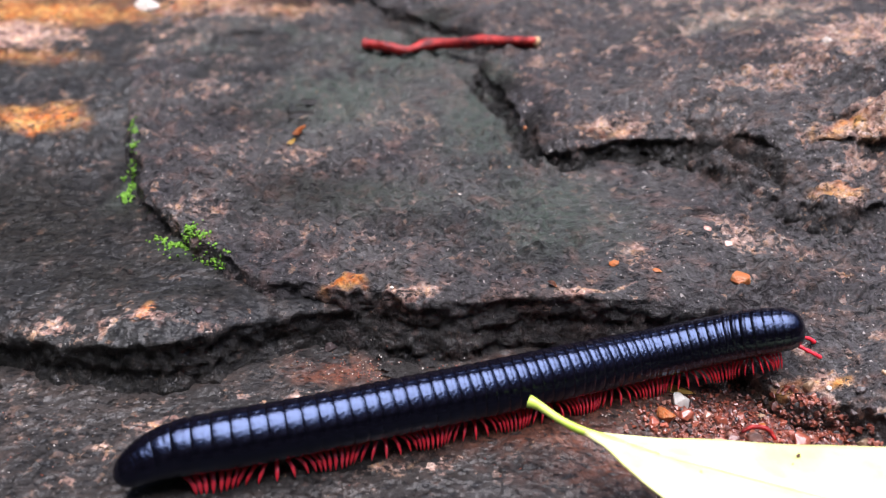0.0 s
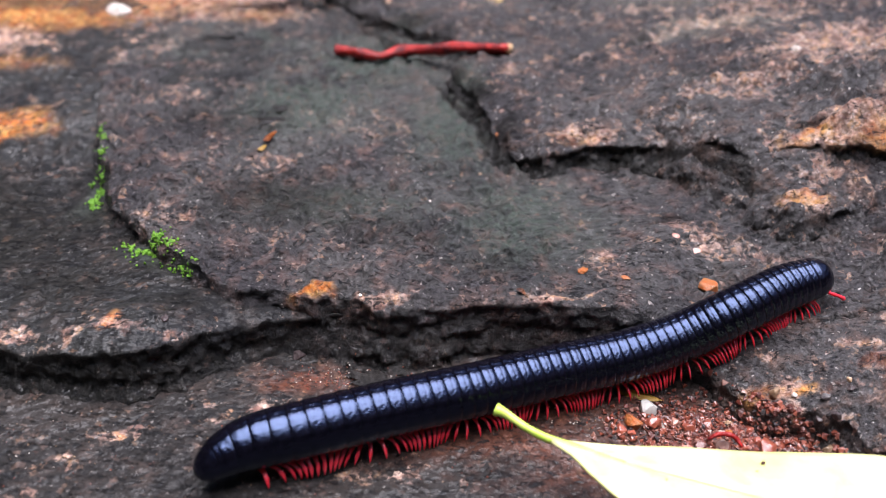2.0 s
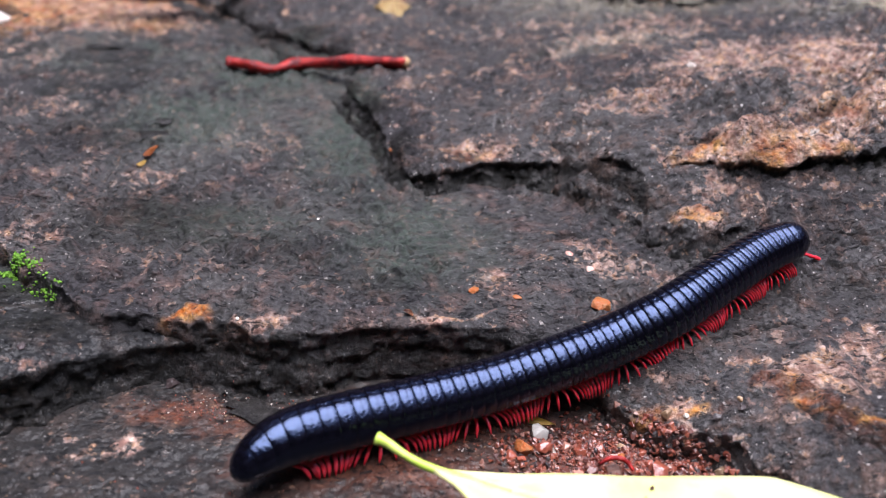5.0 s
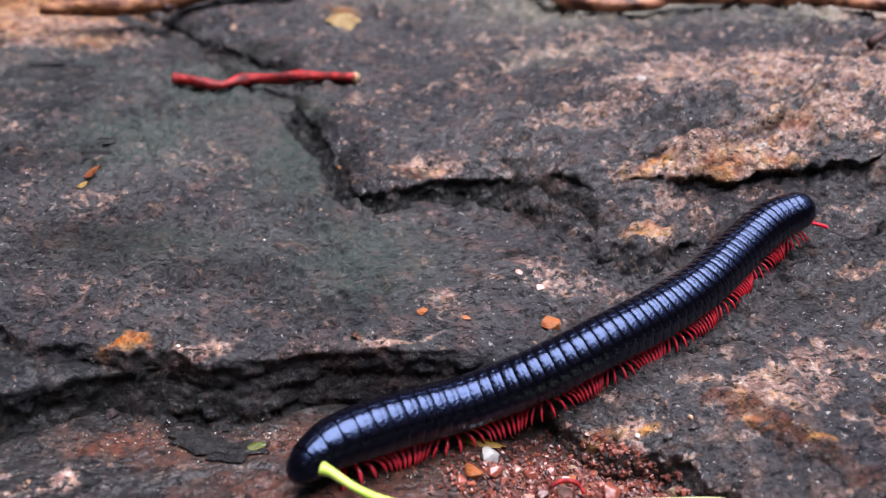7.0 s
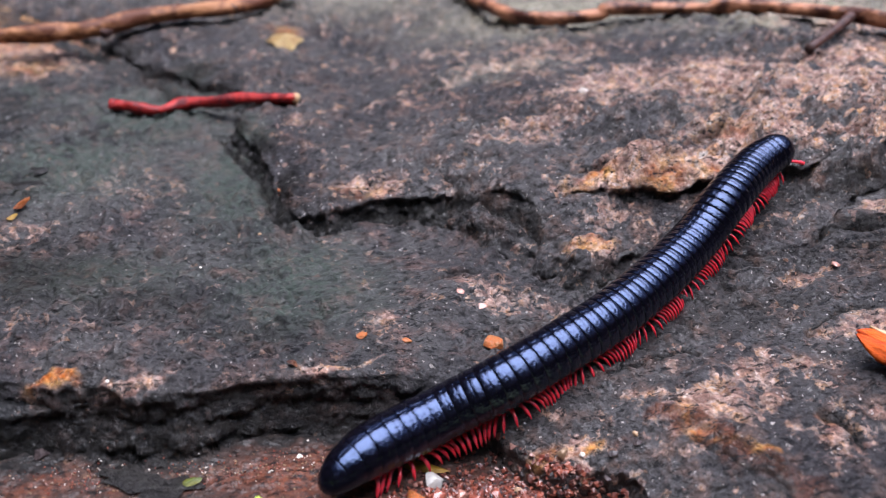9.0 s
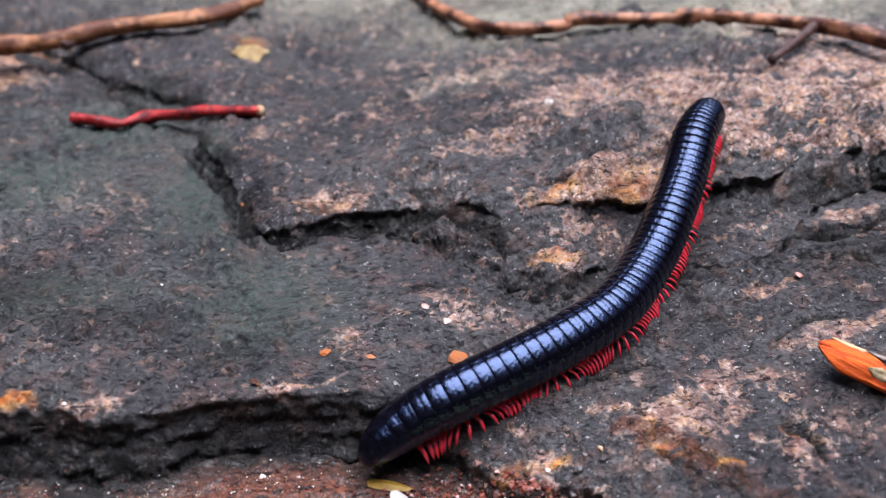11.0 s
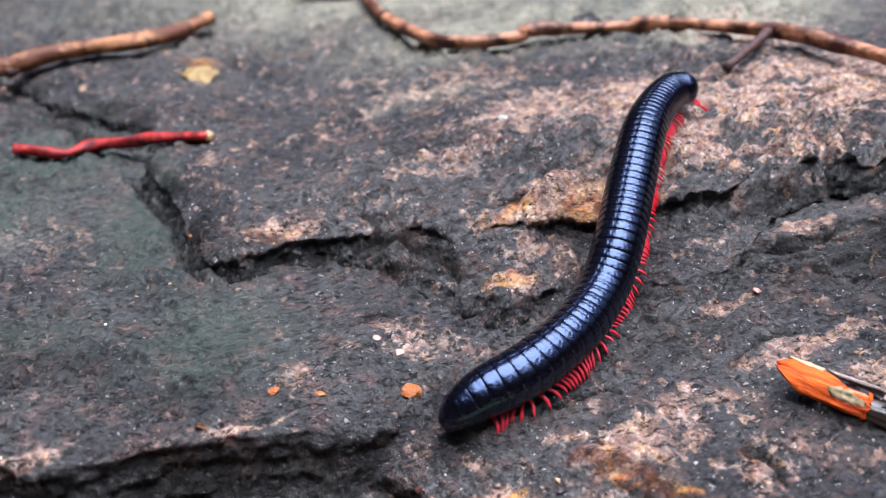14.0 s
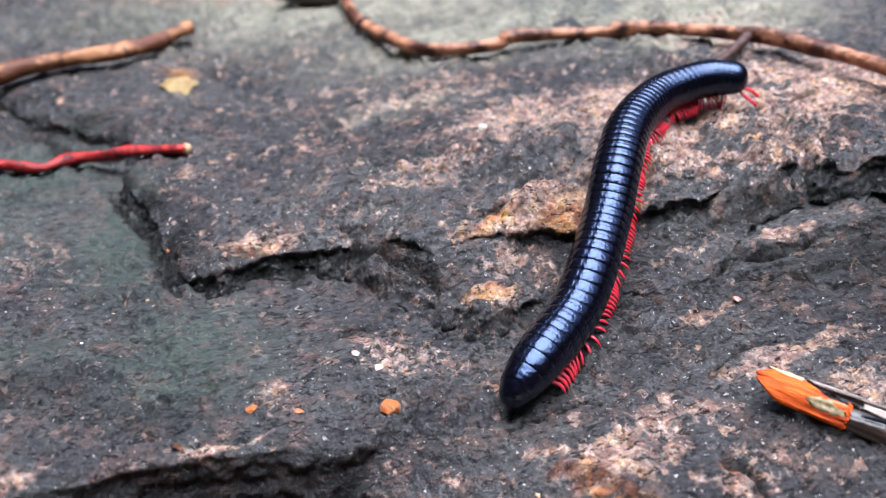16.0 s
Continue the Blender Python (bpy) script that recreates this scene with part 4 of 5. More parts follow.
def station_pose(p, k):
    a, b = p[max(k - 1, 0)], p[min(k + 1, len(p) - 1)]
    fwd = Vector(b - a).normalized()
    lean = float(smooth(0.085, 0.13, p[k][0]))
    left = Vector((-0.32 * lean, -0.05 * lean, 1)).cross(fwd).normalized()
    up = fwd.cross(left)
    m = Matrix((fwd, left, up)).transposed().to_4x4()
    m.translation = Vector(p[k])
    return m


def motions():
    times = [0.5 * i for i in range(33)]
    places = [body_places(t) for t in times]
    for k, ob in RING_OBJECTS:
        walk(ob, [(t, station_pose(p, k)) for t, p in zip(times, places)])
    walk(TAIL, [(t, station_pose(p, 0)) for t, p in zip(times, places)])
    walk(HEAD, [(t, station_pose(p, RINGS + 1)) for t, p in zip(times, places)])
    # legs: waves of steps run forward along the body
    steps = [0.2 * i for i in range(81)]
    for k, pair, side, leg, base in LEG_OBJECTS:
        rows = []
        for t in steps:
            phase = 2 * math.pi * ((k - 0.5 * pair) / 7.0 - 0.62 * t + 0.08 * side)
            swing = 32 * math.sin(phase) + 10 * math.sin(2 * phase)
            lift = 12 * max(0.0, math.cos(phase))
            rows.append((t, Matrix.Translation(base) @ pose(0, 0, 0, side * lift, 0, -side * swing)))
        walk(leg, rows)


# ---- leaf, twigs, bark ----
def yellow_leaf():
    leaf = tagged(empty("fallen_leaf", (0.059, 0.1418, -0.0052)), "pale yellow fallen leaf with a lime green stem, lying on rock", "leaf")
    along_axis, across = np.array((0.946, -0.325)), np.array((0.325, 0.946))
    ups = ((0, 0.0078, 0.0125, 0.0253, 0.0391, 0.0538, 0.07, 0.080, 0.085), (0.0004, 0.0021, 0.0031, 0.0074, 0.0121, 0.0158, 0.0150, 0.008, 0.0003))
    lows = ((0, 0.0039, 0.0073, 0.0115, 0.025, 0.045, 0.065, 0.080, 0.085), (0.0004, 0.0022, 0.0049, 0.0076, 0.0138, 0.017, 0.013, 0.006, 0.0003))
    bm = bmesh.new()
    grid = []
    for u in np.linspace(0, 0.085, 70):
        up, low = np.interp(u, *ups), np.interp(u, *lows)
        row = []
        for v in np.linspace(-1, 1, 25):
            w = v * (up if v > 0 else low)
            x, y = along_axis * u + across * w
            z = 0.0005 * (abs(v) > 0.04) - (9.0 if w < 0 else 1.0) * w * w + 0.0005 * math.sin(u * 170 + 2 + 3 * v) * v * v + 0.0008 * max(0.0, 1 - u / 0.015)
            row.append(bm.verts.new((x, y, z)))
        grid.append(row)
    for a, b in zip(grid, grid[1:]):
        for i in range(24):
            bm.faces.new((a[i], b[i], b[i + 1], a[i + 1]))
    blade = part("blade", bm, LEAF_YELLOW, leaf)
    thick = blade.modifiers.new("thickness", "SOLIDIFY")
    thick.thickness, thick.offset = 0.0004, 0
    bm = bmesh.new()
    tube(bm, spline([(-0.0092, 0.0060, 0.0022), (-0.0075, 0.0050, 0.0021), (-0.0045, 0.0028, 0.0014), (-0.0005, 0.0004, 0.0010), (0.005, -0.0017, 0.0008), (0.012, -0.0041, 0.0003)], 5), (0.0012, 0.0008, 0.0007, 0.00075, 0.0006, 0.0003), 10, 0.1, 2)
    part("stem", bm, STEM_GREEN, leaf, "lime green leaf stem with a cut end")
    bm = bmesh.new()
    tube(bm, spline([(u * along_axis[0], u * along_axis[1], 0.0003) for u in (0.010, 0.02, 0.04, 0.06, 0.084)], 4), (0.00024, 0.0002, 0.00015, 0.0001), 6)
    part("midrib", bm, LEAF_RIB, leaf, "yellow-green midrib")
    for x, y, r in ((0.0350, -0.0041, 0.0006), (0.0335, -0.0062, 0.0003), (0.0215, -0.0025, 0.0003), (0.0180, -0.0080, 0.0003)):
        bm = pebble_mesh(int(x * 1e5), 0.35, 10)
        bmesh.ops.scale(bm, vec=(r, r, r), verts=bm.verts)
        bmesh.ops.translate(bm, vec=(x, y, 0.0008), verts=bm.verts)
        part("spot", bm, BARK_DARK, leaf, "dark speck on the leaf")


KNOT = plain("dark_knot", (0.020, 0.008, 0.007), 0.6, (0.07, 0.022, 0.014), 300, 0.0006)
LEAF_RIB = plain("leaf_rib", (0.50, 0.58, 0.16), 0.45, (0.62, 0.66, 0.26), 80)


def red_twig():
    twig = tagged(empty("twig", (0.0355, 0.286, 0.0018)), "short red-brown broken twig lying across a rock edge", "twig")
    bm = bmesh.new()
    pts = spline([(-0.0255, 0.0068, 0.0002), (-0.0215, 0.0055, 0.0006), (-0.013, 0.0028, 0.0002), (-0.0065, 0.0058, 0.0008), (0.003, 0.0022, 0.0030), (0.012, -0.0010, 0.0052), (0.0255, -0.0075, 0.0078)], 5)
    tube(bm, pts, (0.0015, 0.0014, 0.0017, 0.0013, 0.0020, 0.0015, 0.0018, 0.0014, 0.0017), 10, 0.5, 7)
    part("stem", bm, TWIG_RED, twig)
    bm = bmesh.new()
    tube(bm, [pts[-1] - np.array((0.0006, -0.0003, 0.0001)), pts[-1] + np.array((0.0003, -0.0001, 0))], (0.0018, 0.0015), 8, 0.2, 9)
    part("broken_end", bm, PALE_WOOD, twig, "orange broken end")


def dead_branches():
    br = tagged(empty("branch", (0.02, 0.346, 0.010)), "brown dead stick with a pale cut end lying on rock", "branch")
    bm = bmesh.new()
    pts = spline([(-0.0545, -0.0140, -0.0026), (-0.044, -0.0130, -0.0020), (-0.030, -0.0120, -0.0014), (-0.019, -0.0098, -0.0008), (-0.0044, -0.0008, 0.0003), (0.0230, 0.0061, 0.0016), (0.0377, 0.0179, 0.0026), (0.0430, 0.0226, 0.0033)], 8)
    tube(bm, pts, (0.0018, 0.0024, 0.0027, 0.0027, 0.0026, 0.0025, 0.0027, 0.0023, 0.0022), 14, 0.28, 3)
    part("stem", bm, BARK_BROWN, br)
    bm = bmesh.new()
    tube(bm, [pts[-1] - np.array((0.0008, 0.0006, 0.0001)), pts[-1] + np.array((0.0004, 0.0003, 0.0001))], (0.0021, 0.0019), 12, 0.1, 3)
    part("cut_end", bm, PALE_WOOD, br, "pale cut end")
    for x, y, z, r in ((0.0235, 0.0050, 0.0016, 0.0033), (-0.0165, -0.0105, -0.0016, 0.0031)):
        bm = pebble_mesh(int(1000 * r), 0.8, 18)
        bmesh.ops.scale(bm, vec=(r, r, r), verts=bm.verts)
        bmesh.ops.translate(bm, vec=(x, y, z), verts=bm.verts)
        part("knot", bm, KNOT, br, "dark knot")

    br = tagged(empty("branch", (0.16, 0.305, 0.028)), "long bent brown stick with a side shoot on rock", "branch")
    bm = bmesh.new()
    world_pts = [(0.1150, 0.415, 0.0175), (0.1184, 0.3831, 0.0172), (0.1196, 0.3536, 0.0178), (0.1285, 0.3228, 0.0198), (0.1381, 0.3109, 0.0218), (0.1540, 0.3090, 0.0236), (0.1572, 0.3095, 0.0258), (0.1690, 0.3080, 0.0264),
                 (0.1850, 0.3010, 0.0286), (0.1890, 0.3000, 0.0300), (0.1982, 0.2960, 0.0312), (0.2085, 0.2845, 0.0335), (0.2182, 0.2709, 0.0364), (0.2251, 0.2549, 0.0378), (0.2312, 0.2365, 0.0392), (0.239, 0.205, 0.041)]
    pts = spline([(x - 0.16, y - 0.305, z - 0.028) for x, y, z in world_pts], 5)
    tube(bm, pts, (0.0015, 0.0018, 0.0021, 0.0018, 0.0021, 0.0018, 0.0023, 0.0019, 0.0022, 0.0020, 0.0023), 14, 0.34, 5)
    part("stem", bm, BARK_DARK, br)
    bm = bmesh.new()
    tube(bm, spline([(0.0550, -0.032, 0.0075), (0.045, -0.040, 0.0058), (0.0345, -0.0475, 0.0034)], 5), (0.0016, 0.0010, 0.0013), 9, 0.2, 6)
    part("side_shoot", bm, KNOT, br, "short dark side shoot")
    for x, y, z, r in ((-0.0400, 0.046, -0.0100, 0.0030), (-0.0045, 0.0050, -0.0034, 0.0027), (0.0262, -0.0040, 0.0012, 0.0025), (0.0375, -0.0084, 0.0034, 0.0026), (0.0585, -0.0342, 0.0086, 0.0030)):
        bm = pebble_mesh(int(1e5 * abs(x)), 0.9, 18)
        bmesh.ops.scale(bm, vec=(r, r, r), verts=bm.verts)
        bmesh.ops.translate(bm, vec=(x, y, z), verts=bm.verts)
        part("knot", bm, KNOT, br, "dark knot")


yellow_leaf()
red_twig()
dead_branches()


# ---- small things on the rock ----
bpy.context.view_layer.update()
ROCKS = [o for o in scene.objects if o.type == "MESH" and o.name.split(".")[0] in ("ground", "rock_layer")]


def rest(x, y):
    """The height of the rock under a place."""
    best = -1.0
    for o in ROCKS:
        hit, place, _, _ = o.ray_cast((x, y, 0.3), (0, 0, -1))
        if hit:
            best = max(best, place.z)
    return best


TINTS = {
    "g": plain("grey_quartz", (0.50, 0.48, 0.44), 0.4, (0.34, 0.33, 0.31), 500, 0.0003, 0.4),
    "o": plain("amber_quartz", (0.42, 0.095, 0.010), 0.4, (0.30, 0.12, 0.035), 1100, 0.0006, 0.3),
    "r": plain("red_brown_stone", (0.20, 0.042, 0.026), 0.35, (0.40, 0.11, 0.060), 450, 0.0004, 0.8, rand=True),
    "p": plain("pink_stone", (0.40, 0.19, 0.14), 0.4, (0.28, 0.12, 0.085), 450, 0.0004, 0.7, rand=True),
    "w": plain("white_quartz", (0.66, 0.60, 0.54), 0.4, (0.50, 0.42, 0.36), 500, 0.0002, 0.4),
    "d": plain("dark_maroon_stone", (0.105, 0.030, 0.024), 0.45, (0.19, 0.06, 0.042), 450, 0.0004, 0.5, rand=True),
    "t": plain("tan_stone", (0.40, 0.26, 0.15), 0.5, (0.28, 0.16, 0.09), 450, 0.0004, 0.4, rand=True),
    "m": plain("purple_black_soil_lump", (0.028, 0.018, 0.019), 0.55, (0.060, 0.038, 0.036), 500, 0.0008, 0.4, rand=True),
}
TINT_WORDS = {"g": "small grey quartz pebble on wet soil", "o": "small amber orange pebble on wet soil", "r": "small red-brown pebble on wet soil", "p": "small pink pebble on wet soil",
              "w": "small white quartz pebble on wet soil", "d": "small dark maroon pebble on wet soil", "t": "small tan pebble on wet soil", "m": "dark purplish lump of wet soil"}


def pebble(x, y, size, tint, seed, label="", sink=0.36, flat=0.75, group="loose pebbles"):
    bm = pebble_mesh(seed, flat, 18)
    r = size / 2000
    bmesh.ops.scale(bm, vec=(r, r, r), verts=bm.verts)
    bmesh.ops.rotate(bm, matrix=Matrix.Rotation(seed * 1.7, 3, "Z"), verts=bm.verts)
    ob = part("pebble", bm, TINTS[tint], None, "", smooth_faces=False)
    ob.location = (x, y, rest(x, y) + r * flat * (1 - 2 * sink))
    return tagged(ob, label or TINT_WORDS[tint], "pebble", group)


def pebbles():
    first = [(0.0806, 0.1594, 3.7, "g"), (0.0770, 0.1554, 3.9, "o"), (0.0807, 0.1557, 3.5, "r"), (0.0830, 0.1554, 1.5, "w"), (0.0851, 0.1563, 2.2, "p"), (0.0873, 0.1552, 2.6, "r"), (0.0900, 0.1580, 2.0, "d"),
             (0.0958, 0.1568, 1.8, "t"), (0.0934, 0.1534, 2.4, "w"), (0.0951, 0.1541, 1.8, "o"), (0.1035, 0.1582, 2.6, "t"), (0.1068, 0.1572, 1.1, "w"), (0.1003, 0.1522, 2.6, "r"), (0.0860, 0.1500, 2.4, "p"),
             (0.0835, 0.1508, 2.4, "d"), (0.0889, 0.1509, 2.6, "d"), (0.0925, 0.1501, 3.6, "p")]
    second = [(0.1006, 0.1500, 4.2, "r"), (0.0743, 0.1540, 2.2, "r"), (0.0762, 0.1534, 1.6, "r"), (0.1119, 0.1555, 3.2, "m"), (0.1080, 0.1505, 3.0, "m"), (0.1128, 0.1519, 3.4, "m"), (0.1104, 0.1529, 2.6, "m"),
              (0.1160, 0.1559, 2.4, "m"), (0.1162, 0.1574, 1.2, "t"), (0.1123, 0.1491, 2.8, "t"), (0.0981, 0.1586, 2.2, "d"), (0.0995, 0.1556, 2.2, "r"), (0.0914, 0.1560, 2.2, "r"), (0.0918, 0.1531, 1.8, "d"),
              (0.1057, 0.1533, 2.4, "m"), (0.0966, 0.1496, 2.0, "r")]
    for i, (x, y, size, tint) in enumerate(first + second):
        pebble(x, y, (0.7 if tint == "m" else 1.2) * size, tint, 100 + i)
    # single stones on the slab
    on_slab = [(0.0701, 0.1852, 2.8, "o"), (0.0783, 0.1827, 2.2, "o"), (0.0553, 0.2405, 1.9, "o"), (0.0438, 0.2223, 1.2, "t"), (0.0505, 0.2264, 1.2, "t"),
               (0.0382, 0.2127, 0.9, "w"), (0.0472, 0.2204, 1.0, "o"), (0.0244, 0.1763, 0.9, "w"), (-0.0132, 0.1713, 2.2, "m"), (0.0116, 0.1739, 3.2, "m"), (0.0572, 0.1684, 1.6, "w"), (0.0061, 0.3108, 2.0, "m")]
    for i, (x, y, size, tint) in enumerate(on_slab):
        pebble(x, y, size, tint, 300 + i, {"o": "amber orange grain on dark slate", "t": "tan grain on dark slate", "w": "white grain on dark slate", "m": "small black stone beside a rock edge"}[tint], 0.44, 0.36 if tint in "otw" else 0.7, "stones on the slab")
    pebble(0.0950, 0.1806, 4.8, "o", 404, "larger amber orange lump in dark slate", 0.42, 0.6, "stones on the slab")
    pebble(0.0945, 0.1905, 2.6, "p", 406, "flat pink grain in dark slate", 0.46, 0.35, "stones on the slab")
    pebble(0.0905, 0.1935, 2.0, "p", 407, "pale pink grain in dark slate", 0.46, 0.35, "stones on the slab")
    pebble(-0.0650, 0.3255, 9.0, "w", 401, "blurred white stone lying on slate", 0.35, 0.5, "stones on the slab")
    pebble(0.1687, 0.1878, 2.3, "p", 402, "pale pink flat stone flake", 0.3, 0.3, "stones on the slab")
    pebble(0.1345, 0.2598, 3.4, "w", 403, "white quartz grain in rock", 0.4, 0.5, "stones on the slab")


def grit():
    """Fine red-brown gravel and soil crumbs in the hollows."""
    rng = np.random.RandomState(8)
    shapes = []
    for i in range(6):
        bm = pebble_mesh(500 + i, 0.8, 8)
        bm.verts.ensure_lookup_table()
        shapes.append((np.array([v.co[:] for v in bm.verts]), [tuple(v.index for v in f.verts) for f in bm.faces]))
        bm.free()
    for name, label, tints, areas in (
            ("gravel", "fine red-brown gravel in a rock hollow", ("r", "d", "p", "m"), [(0.096, 0.1530, 0.014, 0.0060, 1300, 0.95), (0.108, 0.153, 0.008, 0.006, 420, 1.2), (0.085, 0.156, 0.010, 0.005, 600, 0.75)]),
            ("soil_grains", "sandy reddish soil grains below the rock face", ("r", "t", "w", "d"), [(0.020, 0.168, 0.010, 0.0028, 200, 0.32), (0.050, 0.1665, 0.020, 0.0028, 380, 0.36), (0.062, 0.158, 0.012, 0.004, 120, 0.3), (-0.03, 0.148, 0.02, 0.008, 90, 0.28), (0.03, 0.146, 0.03, 0.006, 90, 0.28)])):
        verts, faces, tags = [], [], []
        for cx, cy, sx, sy, count, size in areas:
            for _ in range(count):
                x, y = cx + rng.normal() * sx * 0.7, cy + rng.normal() * sy * 0.7
                z = rest(x, y)
                if z > -0.0095:
                    continue
                v, f = shapes[rng.randint(6)]
                r = size / 1000 * rng.uniform(0.35, 1.0)
                a = rng.uniform(0, 6.28)
                turned = v @ np.array(((math.cos(a), math.sin(a), 0), (-math.sin(a), math.cos(a), 0), (0, 0, 1)))
                base = len(verts)
                verts += [tuple(q) for q in turned * r + np.array((x, y, z + r * 0.35))]
                faces += [tuple(i + base for i in g) for g in f]
                tags += [rng.choice(len(tints), p=(0.45, 0.3, 0.12, 0.13))] * len(f)
        me = bpy.data.meshes.new(name)
        me.from_pydata(verts, [], faces)
        for t in tints:
            me.materials.append(TINTS[t])
        me.polygons.foreach_set("material_index", np.array(tags, dtype=np.int32))
        tagged(new(name, me), label, "gravel", kind="stuff")


MOSS = plain("bright_green_moss", (0.16, 0.34, 0.02), 0.7, (0.07, 0.20, 0.012), 1500, 0.0003)


def moss():
    """Cushions of bright moss along the crack at the slab's edge."""
    rng = np.random.RandomState(5)
    bm = bmesh.new()
    line = spline([(-0.0462, 0.2440), (-0.0445, 0.2380), (-0.0425, 0.2290), (-0.0418, 0.2220), (-0.0412, 0.2165)], 8)
    low = spline([(-0.0306, 0.2000), (-0.0262, 0.1962), (-0.0215, 0.1952), (-0.0178, 0.1930), (-0.0145, 0.1893), (-0.0105, 0.1858)], 8)
    spots = [(p, 0.0008, 9) for p in line] + [(p, 0.0010, 5) for p in low]
    spots += [(np.array((-0.0205, 0.1940)), 0.0019, 190), (np.array((-0.0235, 0.1952)), 0.0014, 60), (np.array((-0.0165, 0.1910)), 0.0012, 24), (np.array((-0.0425, 0.2270)), 0.0011, 110), (np.array((-0.0418, 0.2190)), 0.0008, 60)]
    for p, spread, count in spots:
        for _ in range(count):
            x, y = p[0] + rng.normal() * spread, p[1] + rng.normal() * spread * 0.8
            r = rng.uniform(0.00014, 0.00036)
            if float(fbm(x * 620, y * 620, 3, 2, 6)) < -0.08:
                continue
            z = rest(x, y) + r * rng.uniform(0.2, 1.4)
            bmesh.ops.create_icosphere(bm, subdivisions=1, radius=r, matrix=Matrix.Translation((x, y, z)) @ Matrix.Rotation(rng.uniform(0, 6), 4, "X") @ Matrix.Diagonal((1, 0.7, 1.5, 1)))
    ob = part("moss", bm, MOSS, None, "", False)
    tagged(ob, "bright green moss in a rock crack", "moss", kind="stuff")


def streaked(name, low, high, rough, scale):
    """Wood or bark with streaks along its length."""
    m, nodes, links, bsdf = material(name)
    at = nodes.new("ShaderNodeTexCoord").outputs["Object"]
    stretch = nodes.new("ShaderNodeMapping")
    stretch.inputs["Scale"].default_value = (0.12, 1, 1)
    links.new(at, stretch.inputs["Vector"])
    n = noise_node(nodes, links, scale, 6, 0.7, stretch.outputs[0], 0.4)
    links.new(ramp(nodes, links, n, (0.36, low), (0.62, high)), bsdf.inputs["Base Color"])
    bsdf.inputs["Roughness"].default_value = rough
    links.new(bump(nodes, links, n, 0.0007), bsdf.inputs["Normal"])
    return m


def peeled_bark():
    """Orange bark, deep below and a pale peach along its upper side."""
    m = streaked("orange_bark", (0.34, 0.022, 0.002), (0.86, 0.14, 0.006), 0.55, 900)
    nodes, links = m.node_tree.nodes, m.node_tree.links
    bsdf = nodes["Principled BSDF"]
    bsdf.inputs["Specular IOR Level"].default_value = 0.2
    was = bsdf.inputs["Base Color"].links[0].from_socket
    split = nodes.new("ShaderNodeSeparateXYZ")
    links.new(nodes.new("ShaderNodeTexCoord").outputs["Object"], split.inputs[0])
    high = maths(nodes, links, "ADD", maths(nodes, links, "MULTIPLY", split.outputs[2], 420.0), maths(nodes, links, "MULTIPLY", noise_node(nodes, links, 500, 4, 0.6), 0.9))
    links.new(mix(nodes, links, ramp(nodes, links, high, (1.45, 0.0), (1.95, 0.8)), was, (0.74, 0.36, 0.20)), bsdf.inputs["Base Color"])
    return m


ORANGE_BARK = peeled_bark()
GREY_WOOD = streaked("weathered_grey_wood", (0.06, 0.034, 0.028), (0.52, 0.40, 0.34), 0.6, 700)
LICHEN = plain("grey_green_lichen", (0.34, 0.26, 0.16), 0.8, (0.18, 0.13, 0.05), 800, 0.0003)
DARK_WOOD = plain("wet_dark_wood", (0.020, 0.012, 0.010), 0.45, (0.05, 0.026, 0.018), 300, 0.0005, 0.3)


def curl(bm, length, start, radius, a0, a1, thick, tip=0.0, seed=0, n=24, m=16):
    """A curled strip of bark along x, open between the angles a1 and a0."""
    outer, inner = [], []
    for i in range(n):
        u = i / (n - 1)
        x = start + length * u
        close = 1 - tip * (1 - min(1, u * 3.0)) ** 1.5
        ro, ri = [], []
        for j in range(m):
            lo = a0 if not isinstance(a0, tuple) else a0[0] + (a0[1] - a0[0]) * min(1.0, max(0.0, 2.2 * u - 0.7))
            a = radians(lo + (a1 - lo) * (0.5 + (j / (m - 1) - 0.5) * close))
            r = radius * (1 + 0.07 * float(fbm(u * 5, j * 0.35, seed, 2, seed)) + 0.02 * math.sin(j * 5.0))
            ro.append(bm.verts.new((x + 0.0006 * float(fbm(j * 0.8, seed, 1, 2, seed)), r * math.cos(a), r * math.sin(a))))
            ri.append(bm.verts.new((x, (r - thick) * math.cos(a), (r - thick) * math.sin(a))))
        outer.append(ro)
        inner.append(ri)
    for i in range(n - 1):
        for j in range(m - 1):
            bm.faces.new((outer[i][j], outer[i + 1][j], outer[i + 1][j + 1], outer[i][j + 1]))
            bm.faces.new((inner[i][j], inner[i][j + 1], inner[i + 1][j + 1], inner[i + 1][j]))
        bm.faces.new((outer[i][0], inner[i][0], inner[i + 1][0], outer[i + 1][0]))
        bm.faces.new((outer[i][-1], outer[i + 1][-1], inner[i + 1][-1], inner[i][-1]))
    for k in (0, n - 1):
        for j in range(m - 1):
            q = (outer[k][j], outer[k][j + 1], inner[k][j + 1], inner[k][j])
            bm.faces.new(q if k == 0 else q[::-1])
    return bm


